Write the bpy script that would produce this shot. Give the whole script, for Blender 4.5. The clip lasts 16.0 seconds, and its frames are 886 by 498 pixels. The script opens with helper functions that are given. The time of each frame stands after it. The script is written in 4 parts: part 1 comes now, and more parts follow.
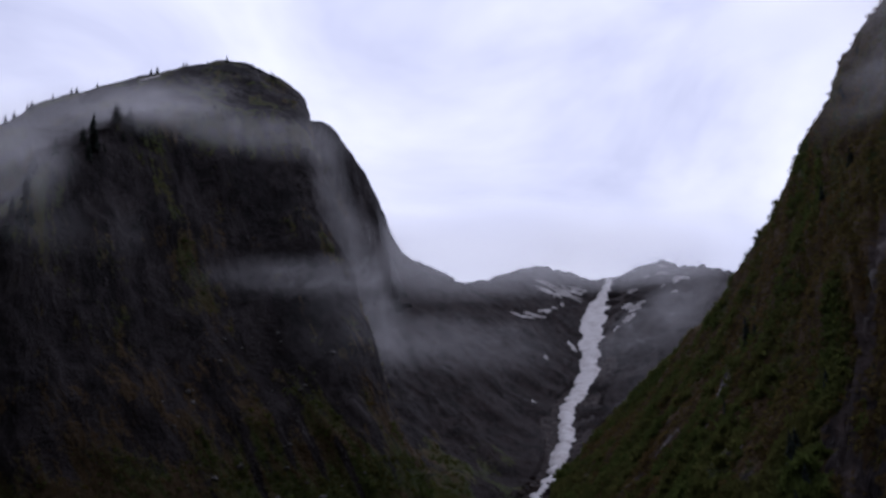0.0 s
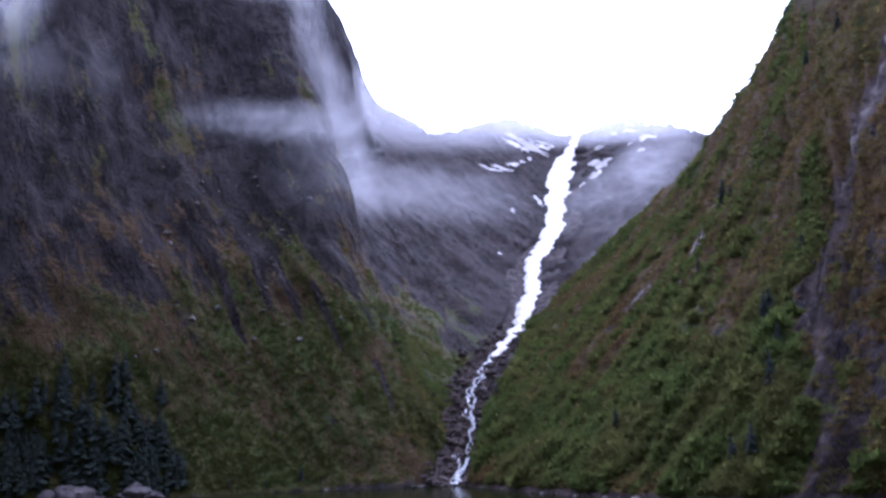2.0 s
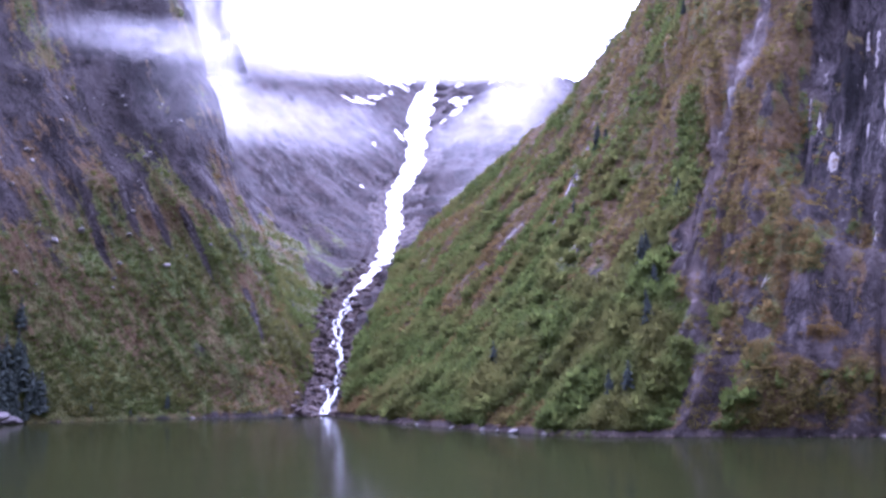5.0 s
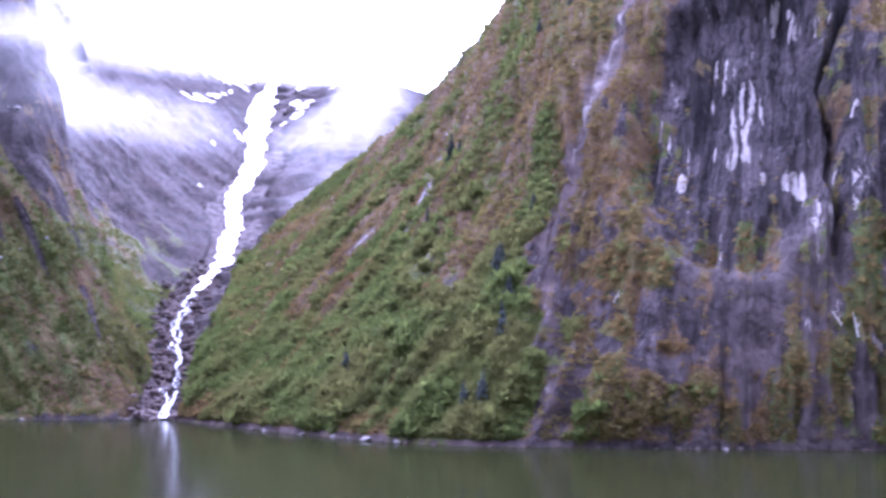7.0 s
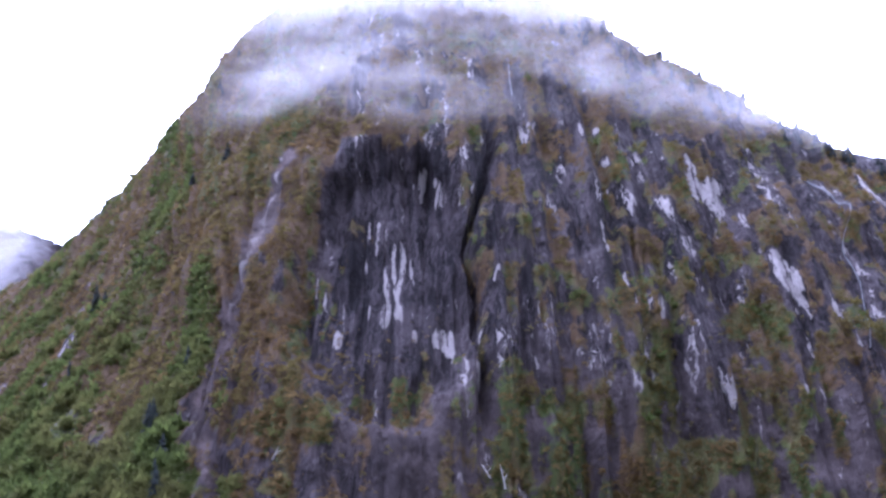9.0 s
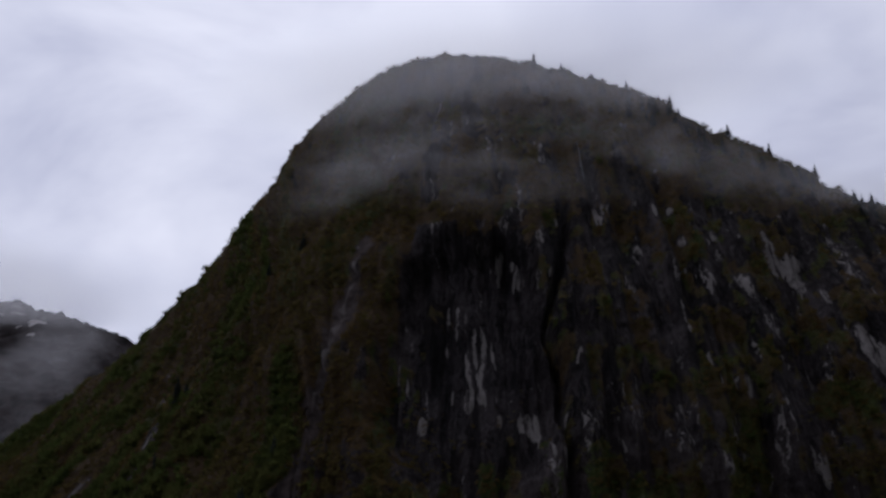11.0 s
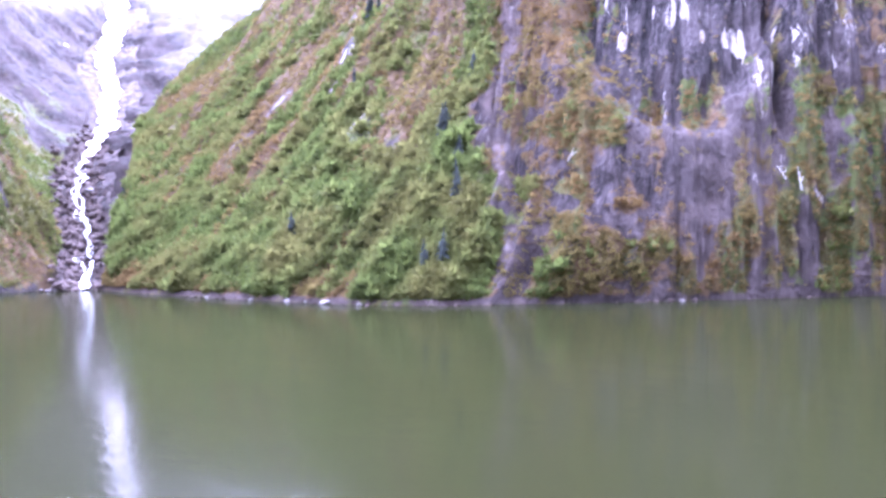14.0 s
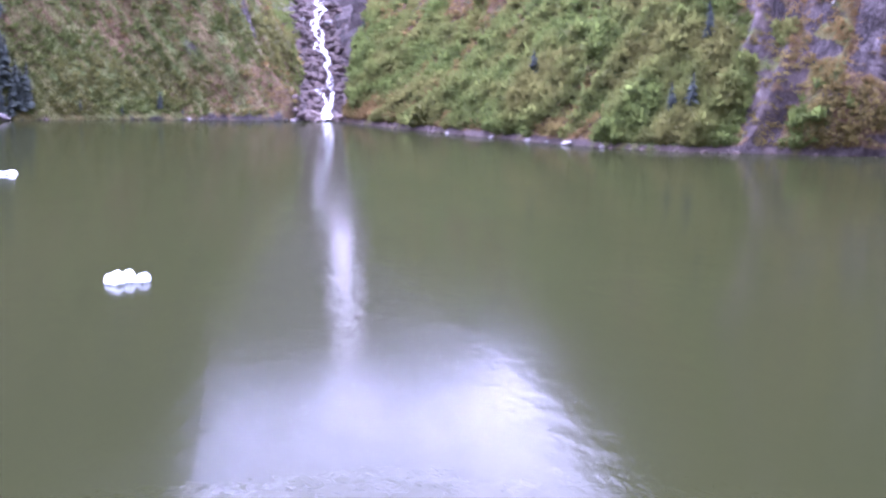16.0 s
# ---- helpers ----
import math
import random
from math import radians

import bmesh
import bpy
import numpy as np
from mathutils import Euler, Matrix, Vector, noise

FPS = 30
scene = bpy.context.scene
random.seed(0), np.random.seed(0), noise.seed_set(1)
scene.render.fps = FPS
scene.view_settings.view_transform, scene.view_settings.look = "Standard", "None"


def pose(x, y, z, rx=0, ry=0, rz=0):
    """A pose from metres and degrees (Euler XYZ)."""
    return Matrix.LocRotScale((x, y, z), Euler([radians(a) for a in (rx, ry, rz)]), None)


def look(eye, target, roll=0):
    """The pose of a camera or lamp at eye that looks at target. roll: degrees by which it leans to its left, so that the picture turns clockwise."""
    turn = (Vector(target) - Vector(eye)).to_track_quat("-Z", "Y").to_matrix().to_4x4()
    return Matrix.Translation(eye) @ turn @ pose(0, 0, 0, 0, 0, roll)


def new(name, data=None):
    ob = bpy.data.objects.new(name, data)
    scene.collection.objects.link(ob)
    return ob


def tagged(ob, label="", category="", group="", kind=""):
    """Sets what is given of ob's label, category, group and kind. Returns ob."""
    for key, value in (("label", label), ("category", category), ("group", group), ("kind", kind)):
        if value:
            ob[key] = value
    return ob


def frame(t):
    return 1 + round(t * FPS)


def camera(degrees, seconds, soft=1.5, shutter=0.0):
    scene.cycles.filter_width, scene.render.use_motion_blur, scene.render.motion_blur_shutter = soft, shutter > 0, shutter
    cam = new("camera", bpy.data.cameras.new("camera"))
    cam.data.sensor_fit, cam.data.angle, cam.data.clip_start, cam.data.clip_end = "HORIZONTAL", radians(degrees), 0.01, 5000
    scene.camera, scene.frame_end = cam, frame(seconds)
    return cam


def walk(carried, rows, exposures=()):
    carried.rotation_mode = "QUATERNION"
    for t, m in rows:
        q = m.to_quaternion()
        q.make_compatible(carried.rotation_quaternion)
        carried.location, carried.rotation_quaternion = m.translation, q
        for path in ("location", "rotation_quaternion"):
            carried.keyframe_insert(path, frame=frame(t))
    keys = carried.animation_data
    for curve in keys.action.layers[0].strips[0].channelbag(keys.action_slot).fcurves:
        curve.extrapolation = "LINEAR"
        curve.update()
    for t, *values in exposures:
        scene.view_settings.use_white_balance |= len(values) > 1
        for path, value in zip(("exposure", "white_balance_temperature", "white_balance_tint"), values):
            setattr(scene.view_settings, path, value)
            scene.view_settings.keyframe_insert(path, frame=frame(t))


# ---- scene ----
cam = camera(42.0, 16.0, soft=2.8, shutter=0.2)

# seconds, eye, target, lean: the deck of a ship that glides past at 6 m/s, 30 m above the water
PATH = [
    (0, (-0.00, 14.00, 30.0), (-0.627, 110.001, 57.990), -4.18),
    (0.5, (-2.77, 14.30, 30.0), (-3.235, 110.875, 55.961), -3.85),
    (1, (-5.53, 13.70, 30.0), (-5.468, 111.039, 52.933), -3.39),
    (1.5, (-8.30, 12.40, 30.0), (-7.503, 110.563, 49.061), -2.95),
    (2, (-11.06, 10.80, 30.0), (-8.946, 109.617, 45.194), -2.50),
    (2.5, (-13.83, 9.40, 30.0), (-8.962, 108.588, 41.714), -2.02),
    (3, (-16.59, 8.70, 30.0), (-8.456, 107.882, 39.794), -1.77),
    (3.5, (-19.36, 8.90, 30.0), (-8.511, 107.856, 39.439), -1.50),
    (4, (-22.13, 10.17, 30.0), (-8.767, 108.817, 39.470), -1.38),
    (4.2, (-23.23, 10.67, 30.0), (-9.078, 109.216, 39.445), -1.30),
    (6.3, (-34.85, 16.01, 30.0), (-17.820, 114.189, 38.441), -0.64),
    (6.5, (-35.95, 16.52, 30.0), (-17.036, 114.349, 38.464), -0.47),
    (7, (-38.72, 17.79, 30.0), (-8.918, 112.760, 39.636), 0.37),
    (7.5, (-41.48, 19.06, 30.0), (0.314, 109.034, 42.569), 0.61),
    (8, (-44.25, 20.33, 30.0), (5.776, 105.466, 45.802), -0.10),
    (8.5, (-47.02, 21.60, 30.0), (8.029, 102.856, 49.186), -0.87),
    (9, (-49.78, 22.87, 30.0), (7.480, 101.685, 52.584), -1.50),
    (9.2, (-50.89, 23.38, 30.0), (6.736, 101.531, 53.924), -1.70),
    (11.3, (-62.50, 28.72, 30.0), (-10.803, 108.942, 59.857), -2.43),
    (11.5, (-63.61, 29.23, 30.0), (-12.394, 110.008, 59.182), -2.44),
    (12, (-66.38, 30.50, 30.0), (-16.212, 113.054, 55.849), -2.19),
    (12.5, (-69.14, 31.77, 30.0), (-19.888, 116.442, 50.119), -1.89),
    (13, (-71.91, 33.04, 30.0), (-23.792, 119.734, 43.010), -1.93),
    (13.5, (-74.67, 34.31, 30.0), (-28.723, 122.964, 35.419), -1.55),
    (14, (-77.44, 35.58, 30.0), (-34.915, 126.059, 27.621), -0.97),
    (14.5, (-80.20, 36.85, 30.0), (-42.366, 128.945, 20.658), -0.30),
    (15, (-82.97, 38.12, 30.0), (-50.455, 131.661, 16.086), 0.08),
    (15.5, (-85.74, 39.39, 30.0), (-58.022, 134.196, 14.356), 0.61),
    (16, (-88.50, 40.67, 30.0), (-63.188, 136.067, 13.943), 0.81),
]
EXPOSURES = [
    (0.0, -2.2, 5550, 18), (0.5, -1.95, 5250, 21), (1.0, -1.6, 4950, 24), (1.5, -0.9, 4880, 26), (2.0, 0.15, 4900, 27), (2.5, 1.55, 4850, 28), (3.0, 1.9, 4850, 40), (3.5, 1.95, 4850, 43), (4.0, 1.65, 4850, 43), (4.4, 1.6, 4850, 43), (6.3, 1.85, 4850, 43), (7.0, 1.95, 4850, 43), (7.4, 1.95, 4850, 42), (8.0, 2.35, 4880, 36),
    (8.5, 2.15, 4880, 32), (9.2, 0.7, 4950, 30), (11.3, -2.65, 5800, 13), (12.0, -1.6, 5300, 17), (12.5, -0.4, 5020, 20), (13.0, 1.65, 4900, 27), (13.5, 2.7, 4880, 35), (14.5, 3.05, 4970, 43), (16.0, 2.75, 5000, 46)]
walk(cam, [(t, look(eye, target, roll)) for t, eye, target, roll in PATH], EXPOSURES)

# ---- light: a bright overcast sky ----
SUN_HIGH, SUN_ROUND = radians(48), radians(14)
world = bpy.data.worlds.new("overcast_sky")
scene.world = world
world.use_nodes = True
wn, wl = world.node_tree.nodes, world.node_tree.links
wn.clear()


def wnode(kind, **sets):
    n = wn.new(kind)
    for k, v in sets.items():
        n.inputs[k].default_value = v
    return n


sky = wn.new("ShaderNodeTexSky")
sky.sky_type, sky.sun_disc, sky.sun_elevation, sky.sun_rotation = "NISHITA", False, SUN_HIGH, SUN_ROUND
sky_bg = wnode("ShaderNodeBackground", Strength=0.10)
wl.new(sky.outputs[0], sky_bg.inputs["Color"])
way = wn.new("ShaderNodeTexCoord")
stretch = wn.new("ShaderNodeMapping")
stretch.inputs["Scale"].default_value = (1, 1, 2.2)
wl.new(way.outputs["Generated"], stretch.inputs["Vector"])
billow = wnode("ShaderNodeTexNoise", Scale=3.2, Detail=5, Roughness=0.55, Distortion=0.4)
wl.new(stretch.outputs[0], billow.inputs["Vector"])
ramp = wn.new("ShaderNodeValToRGB")
ramp.color_ramp.elements[0].position, ramp.color_ramp.elements[0].color = 0.32, (0.66, 0.655, 0.75, 1)
ramp.color_ramp.elements[1].position, ramp.color_ramp.elements[1].color = 0.64, (1.05, 1.02, 1.05, 1)
wl.new(billow.outputs["Fac"], ramp.inputs["Fac"])
cloud_bg = wnode("ShaderNodeBackground")
wl.new(ramp.outputs["Color"], cloud_bg.inputs["Color"])
# the cloud is brightest round the hidden sun, up the valley
toward = wn.new("ShaderNodeVectorMath")
toward.operation = "DOT_PRODUCT"
wl.new(way.outputs["Generated"], toward.inputs[0])
toward.inputs[1].default_value = (math.sin(SUN_ROUND) * math.cos(SUN_HIGH), math.cos(SUN_ROUND) * math.cos(SUN_HIGH), math.sin(SUN_HIGH))
bright = wn.new("ShaderNodeMapRange")
bright.interpolation_type = "SMOOTHSTEP"
for key, value in (("From Min", -0.2), ("From Max", 0.95), ("To Min", 0.34), ("To Max", 5.0)):
    bright.inputs[key].default_value = value
wl.new(toward.outputs["Value"], bright.inputs["Value"])
wl.new(bright.outputs[0], cloud_bg.inputs["Strength"])
mixed = wnode("ShaderNodeMixShader", Fac=0.9)
wl.new(sky_bg.outputs[0], mixed.inputs[1])
wl.new(cloud_bg.outputs[0], mixed.inputs[2])
wout = wn.new("ShaderNodeOutputWorld")
wl.new(mixed.outputs[0], wout.inputs["Surface"])

sun = new("sun", bpy.data.lights.new("sun", "SUN"))
sun.data.energy, sun.data.angle, sun.data.color = 0.6, radians(40), (1.0, 0.97, 0.93)
sun.matrix_world = look((math.sin(SUN_ROUND) * 600, math.cos(SUN_ROUND) * 600, 600 * math.tan(SUN_HIGH)), (0, 0, 0))


# ---- materials ----
class Nodes:
    """A short way to write node materials."""

    def __init__(self, name):
        self.mat = bpy.data.materials.new(name)
        self.mat.use_nodes = True
        self.tree = self.mat.node_tree
        self.tree.nodes.clear()
        self.out = self.tree.nodes.new("ShaderNodeOutputMaterial")
        self.coord = self.tree.nodes.new("ShaderNodeTexCoord")

    def plug(self, socket, value):
        if isinstance(value, bpy.types.NodeSocket):
            self.tree.links.new(value, socket)
        elif isinstance(value, (tuple, list)) and len(value) == 3 and socket.type == "RGBA":
            socket.default_value = (*value, 1)
        else:
            socket.default_value = value

    def noise(self, scale, detail=4, rough=0.55, stretch=None, vector=None, distortion=0.0):
        v = vector or self.coord.outputs["Object"]
        if stretch:
            m = self.tree.nodes.new("ShaderNodeMapping")
            m.inputs["Scale"].default_value = stretch
            self.plug(m.inputs["Vector"], v)
            v = m.outputs[0]
        n = self.tree.nodes.new("ShaderNodeTexNoise")
        self.plug(n.inputs["Vector"], v)
        for key, value in (("Scale", scale), ("Detail", detail), ("Roughness", rough), ("Distortion", distortion)):
            n.inputs[key].default_value = value
        return n.outputs["Fac"]

    def ramp(self, fac, *stops):
        n = self.tree.nodes.new("ShaderNodeValToRGB")
        e = n.color_ramp.elements
        while len(e) < len(stops):
            e.new(0.5)
        for i, (at, colour) in enumerate(stops):
            e[i].position = at
            e[i].color = (*colour, 1) if isinstance(colour, tuple) else (colour, colour, colour, 1)
        self.plug(n.inputs["Fac"], fac)
        return n.outputs["Color"]

    def mix(self, fac, a, b, how="MIX"):
        n = self.tree.nodes.new("ShaderNodeMix")
        n.data_type, n.blend_type = "RGBA", how
        self.plug(n.inputs[0], fac)
        self.plug(n.inputs[6], a)
        self.plug(n.inputs[7], b)
        return n.outputs[2]

    def math(self, op, a, b=0.0, clamp=False):
        n = self.tree.nodes.new("ShaderNodeMath")
        n.operation, n.use_clamp = op, clamp
        self.plug(n.inputs[0], a)
        self.plug(n.inputs[1], b)
        return n.outputs[0]

    def attr(self, name):
        n = self.tree.nodes.new("ShaderNodeAttribute")
        n.attribute_name = name
        return n.outputs["Fac"]

    def random(self):
        return self.tree.nodes.new("ShaderNodeObjectInfo").outputs["Random"]

    def island(self):
        return self.tree.nodes.new("ShaderNodeNewGeometry").outputs["Random Per Island"]

    def bump(self, height, strength, distance):
        n = self.tree.nodes.new("ShaderNodeBump")
        n.inputs["Strength"].default_value, n.inputs["Distance"].default_value = strength, distance
        self.plug(n.inputs["Height"], height)
        return n.outputs[0]

    def solid(self, colour, rough=0.8, normal=None, **more):
        p = self.tree.nodes.new("ShaderNodeBsdfPrincipled")
        self.plug(p.inputs["Base Color"], colour)
        self.plug(p.inputs["Roughness"], rough)
        for key, value in more.items():
            self.plug(p.inputs[key.replace("_", " ")], value)
        if normal:
            self.plug(p.inputs["Normal"], normal)
        self.tree.links.new(p.outputs[0], self.out.inputs["Surface"])
        return self.mat


def mountain_material(name, rock_dark, rock_mid, pale, green, olive, brown, scree=(0.048, 0.0355, 0.0335), streaky=1.0):
    """Wet rock with run-off streaks, crevice shade put into its colour, moss and low scrub. Vertex values: along and
    rise (metres across and up the slope), cover (plants), damp_shade (wet dark stains, and the painted shade of the
    hollow), wash (bare pale rock), brush (dry brown growth), talus (loose stones)."""
    k = Nodes(name)
    sheet = k.tree.nodes.new("ShaderNodeCombineXYZ")
    k.plug(sheet.inputs[0], k.attr("along"))
    k.plug(sheet.inputs[1], k.attr("rise"))
    sheet = sheet.outputs[0]
    jag = k.tree.nodes.new("ShaderNodeCombineXYZ")
    k.plug(jag.inputs[0], k.math("MULTIPLY", k.math("SUBTRACT", k.noise(0.12, 3, 0.6), 0.5), 5.0))
    bent = k.tree.nodes.new("ShaderNodeVectorMath")
    k.plug(bent.inputs[0], sheet)
    k.plug(bent.inputs[1], jag.outputs[0])
    sheet = bent.outputs[0]
    broad = k.noise(0.018, 5, 0.6)
    grain = k.noise(0.35, 7, 0.65)
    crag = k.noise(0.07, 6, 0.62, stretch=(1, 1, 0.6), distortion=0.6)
    tuft = k.noise(1.0, 5, 0.62, stretch=(0.16, 0.055, 1), vector=sheet, distortion=0.8)
    run = k.noise(1.0, 6, 0.62, stretch=(0.085, 0.010, 1), vector=sheet, distortion=0.5)
    thin_run = k.noise(1.0, 6, 0.60, stretch=(0.30, 0.032, 1), vector=sheet, distortion=0.3)
    hair_run = k.noise(1.0, 4, 0.6, stretch=(0.9, 0.12, 1), vector=sheet, distortion=0.4)
    bare = k.math("MULTIPLY", k.math("SUBTRACT", 1.0, k.attr("talus")), streaky)
    rock = k.mix(k.ramp(run, (0.36, 0.0), (0.64, 1.0)) if streaky > 0.5 else k.ramp(broad, (0.38, 0.1), (0.64, 0.9)), rock_dark, rock_mid)
    # low places of the crag bump get crevice shade in their colour
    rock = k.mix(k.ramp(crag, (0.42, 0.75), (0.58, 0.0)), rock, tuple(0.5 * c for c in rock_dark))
    # thin dark lines: stains, and crevice shade put into the colour
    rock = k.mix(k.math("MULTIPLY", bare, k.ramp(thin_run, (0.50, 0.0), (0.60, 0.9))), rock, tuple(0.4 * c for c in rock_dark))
    rock = k.mix(k.math("MULTIPLY", bare, k.ramp(hair_run, (0.48, 0.0), (0.68, 0.7))), rock, tuple(1.25 * c for c in rock_mid))
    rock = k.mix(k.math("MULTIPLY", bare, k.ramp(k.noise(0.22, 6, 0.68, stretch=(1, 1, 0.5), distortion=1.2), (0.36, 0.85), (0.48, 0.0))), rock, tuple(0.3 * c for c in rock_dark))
    # darkens wet stains, and paints the shade inside the hollow
    rock = k.mix(k.math("MULTIPLY", k.attr("damp_shade"), 0.85), rock, k.mix(k.ramp(thin_run, (0.40, 0.0), (0.60, 1.0)), tuple(0.75 * c for c in rock_dark), tuple(0.25 * c for c in rock_dark)))
    heap = k.noise(0.06, 6, 0.62, stretch=(1, 0.3, 1), distortion=0.6)
    stony = k.mix(k.ramp(heap, (0.4, 0.0), (0.6, 1.0)), tuple(0.35 * c for c in scree), k.mix(grain, tuple(0.6 * c for c in scree), tuple(1.25 * c for c in scree)))
    rock = k.mix(k.math("MULTIPLY", k.attr("talus"), 0.9), rock, stony)
    streaks = k.math("ADD", k.math("MULTIPLY", k.math("SUBTRACT", thin_run, 0.5), 3.0), k.math("MULTIPLY", k.math("SUBTRACT", hair_run, 0.5), 2.6))
    pale_at = k.math("ADD", k.attr("wash"), k.math("MULTIPLY", k.math("MULTIPLY", streaks, bare), -1.0))
    rock = k.mix(k.ramp(pale_at, (0.64, 0.0), (0.80, 1.0)), rock, k.mix(grain, pale, tuple(0.6 * c for c in pale)))
    low = k.mix(k.ramp(k.math("ADD", k.math("MULTIPLY", broad, 0.5), k.math("MULTIPLY", tuft, 0.5)), (0.42, 0.0), (0.58, 1.0)), green, olive)
    low = k.mix(k.ramp(k.math("ADD", k.attr("brush"), k.math("MULTIPLY", k.math("SUBTRACT", tuft, 0.5), 2.4)), (0.25, 0.0), (0.75, 1.0)), low, brown)
    # gaps among the plants darkened in the colour, as the shade between clumps
    low = k.mix(k.ramp(grain, (0.36, 0.24), (0.60, 0.0)), low, tuple(0.35 * c for c in green))
    low = k.mix(k.ramp(tuft, (0.34, 0.20), (0.46, 0.0)), low, tuple(0.4 * c for c in green))
    edge = k.math("ADD", k.attr("cover"), k.math("MULTIPLY", k.math("ADD", k.math("SUBTRACT", grain, 0.5), k.math("SUBTRACT", tuft, 0.5)), k.math("MINIMUM", 1.5, k.math("ADD", 0.2, k.math("MULTIPLY", k.attr("cover"), 4.0)))))
    colour = k.mix(k.ramp(edge, (0.34, 0.0), (0.60, 1.0)), rock, low)
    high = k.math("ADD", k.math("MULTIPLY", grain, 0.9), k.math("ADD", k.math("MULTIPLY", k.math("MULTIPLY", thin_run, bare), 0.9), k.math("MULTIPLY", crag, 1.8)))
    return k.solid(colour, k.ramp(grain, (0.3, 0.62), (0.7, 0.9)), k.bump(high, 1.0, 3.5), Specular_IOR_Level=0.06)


ROCK_DARK, ROCK_MID, PALE = (0.026, 0.0222, 0.0238), (0.096, 0.0805, 0.0825), (0.36, 0.325, 0.31)
GREEN, OLIVE, BROWN = (0.066, 0.084, 0.025), (0.094, 0.082, 0.031), (0.096, 0.063, 0.035)
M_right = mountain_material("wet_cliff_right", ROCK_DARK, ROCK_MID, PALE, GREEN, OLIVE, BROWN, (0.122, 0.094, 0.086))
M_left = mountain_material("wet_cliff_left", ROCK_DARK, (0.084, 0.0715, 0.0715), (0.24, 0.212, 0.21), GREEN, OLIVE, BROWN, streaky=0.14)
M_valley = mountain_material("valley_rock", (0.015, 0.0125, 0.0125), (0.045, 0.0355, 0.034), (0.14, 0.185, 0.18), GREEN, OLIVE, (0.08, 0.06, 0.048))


def simple(name, a, b, scale, rough=0.85, bump=0.5, distance=0.3, low=0.35, high=0.65, **more):
    k = Nodes(name)
    n = k.noise(scale, 6, 0.6)
    colour = k.mix(k.ramp(n, (low, 0.0), (high, 1.0)), a, b)
    colour = k.mix(k.math("MULTIPLY", k.random(), 0.5), colour, tuple(0.55 * c for c in a))
    return k.solid(colour, rough, k.bump(n, bump, distance), **more)


M_boulder = simple("boulder_rock", (0.034, 0.0252, 0.0222), (0.105, 0.078, 0.067), 0.7, 0.8, 0.8, 0.3, Specular_IOR_Level=0.15)
M_outcrop = simple("pinkish_outcrop", (0.05, 0.041, 0.041), (0.14, 0.12, 0.118), 0.25, 0.85, 0.9, 0.6)
M_pale_boulder = simple("pale_boulder", (0.10, 0.092, 0.088), (0.24, 0.22, 0.21), 0.6, 0.8, 0.6, 0.3)
M_bed = simple("gully_bed", (0.012, 0.0098, 0.0095), (0.078, 0.0585, 0.0525), 0.22, 0.85, 1.0, 1.5, Specular_IOR_Level=0.15)
M_snow = simple("old_snow", (0.50, 0.445, 0.42), (0.74, 0.70, 0.68), 0.06, 0.7, 0.6, 1.0, 0.3, 0.55)
M_foam = simple("white_water", (0.12, 0.115, 0.12), (0.70, 0.70, 0.71), 0.4, 0.5, 0.8, 0.4, 0.40, 0.54)
M_run = simple("falling_water", (0.11, 0.113, 0.12), (0.26, 0.265, 0.275), 0.5, 0.4, 0.6, 0.3)
M_ice = simple("ice", (0.72, 0.82, 0.88), (0.93, 0.96, 0.97), 0.9, 0.3, 0.5, 0.2)
M_trunk = simple("bark", (0.05, 0.04, 0.032), (0.11, 0.09, 0.07), 1.5)
M_dead = simple("bleached_wood", (0.35, 0.33, 0.31), (0.55, 0.53, 0.50), 1.0)


def rubble_material():
    k = Nodes("dark_rubble")
    n = k.noise(0.8, 5, 0.6)
    colour = k.mix(k.island(), (0.044, 0.0305, 0.0255), (0.108, 0.079, 0.066))
    return k.solid(k.mix(n, colour, (0.050, 0.0385, 0.0355)), 0.85, k.bump(n, 0.7, 0.3), Specular_IOR_Level=0.15)


M_rubble = rubble_material()


def leaf_material(name, dark, light, warm, through_share=0.6):
    """Leaves that differ from clump to clump and let some light through."""
    k = Nodes(name)
    i = k.island()
    colour = k.mix(i, dark, light)
    colour = k.mix(k.ramp(k.noise(0.03, 3), (0.42, 0.0), (0.62, 0.8)), colour, warm)
    k.solid(colour, 0.8, Specular_IOR_Level=0.2)
    face = k.out.inputs["Surface"].links[0].from_socket
    thin = k.tree.nodes.new("ShaderNodeBsdfTranslucent")
    k.plug(thin.inputs["Color"], colour)
    both = k.tree.nodes.new("ShaderNodeMixShader")
    both.inputs[0].default_value = through_share
    k.tree.links.new(face, both.inputs[1])
    k.tree.links.new(thin.outputs[0], both.inputs[2])
    k.tree.links.new(both.outputs[0], k.out.inputs["Surface"])
    return k.mat


M_needles = leaf_material("spruce_needles", (0.016, 0.023, 0.019), (0.036, 0.047, 0.036), (0.025, 0.033, 0.026), 0.2)
M_alder = leaf_material("alder_leaves", (0.076, 0.100, 0.026), (0.122, 0.152, 0.038), (0.140, 0.130, 0.040))
M_scrub = leaf_material("dry_scrub", (0.100, 0.086, 0.028), (0.170, 0.138, 0.043), (0.156, 0.100, 0.040))


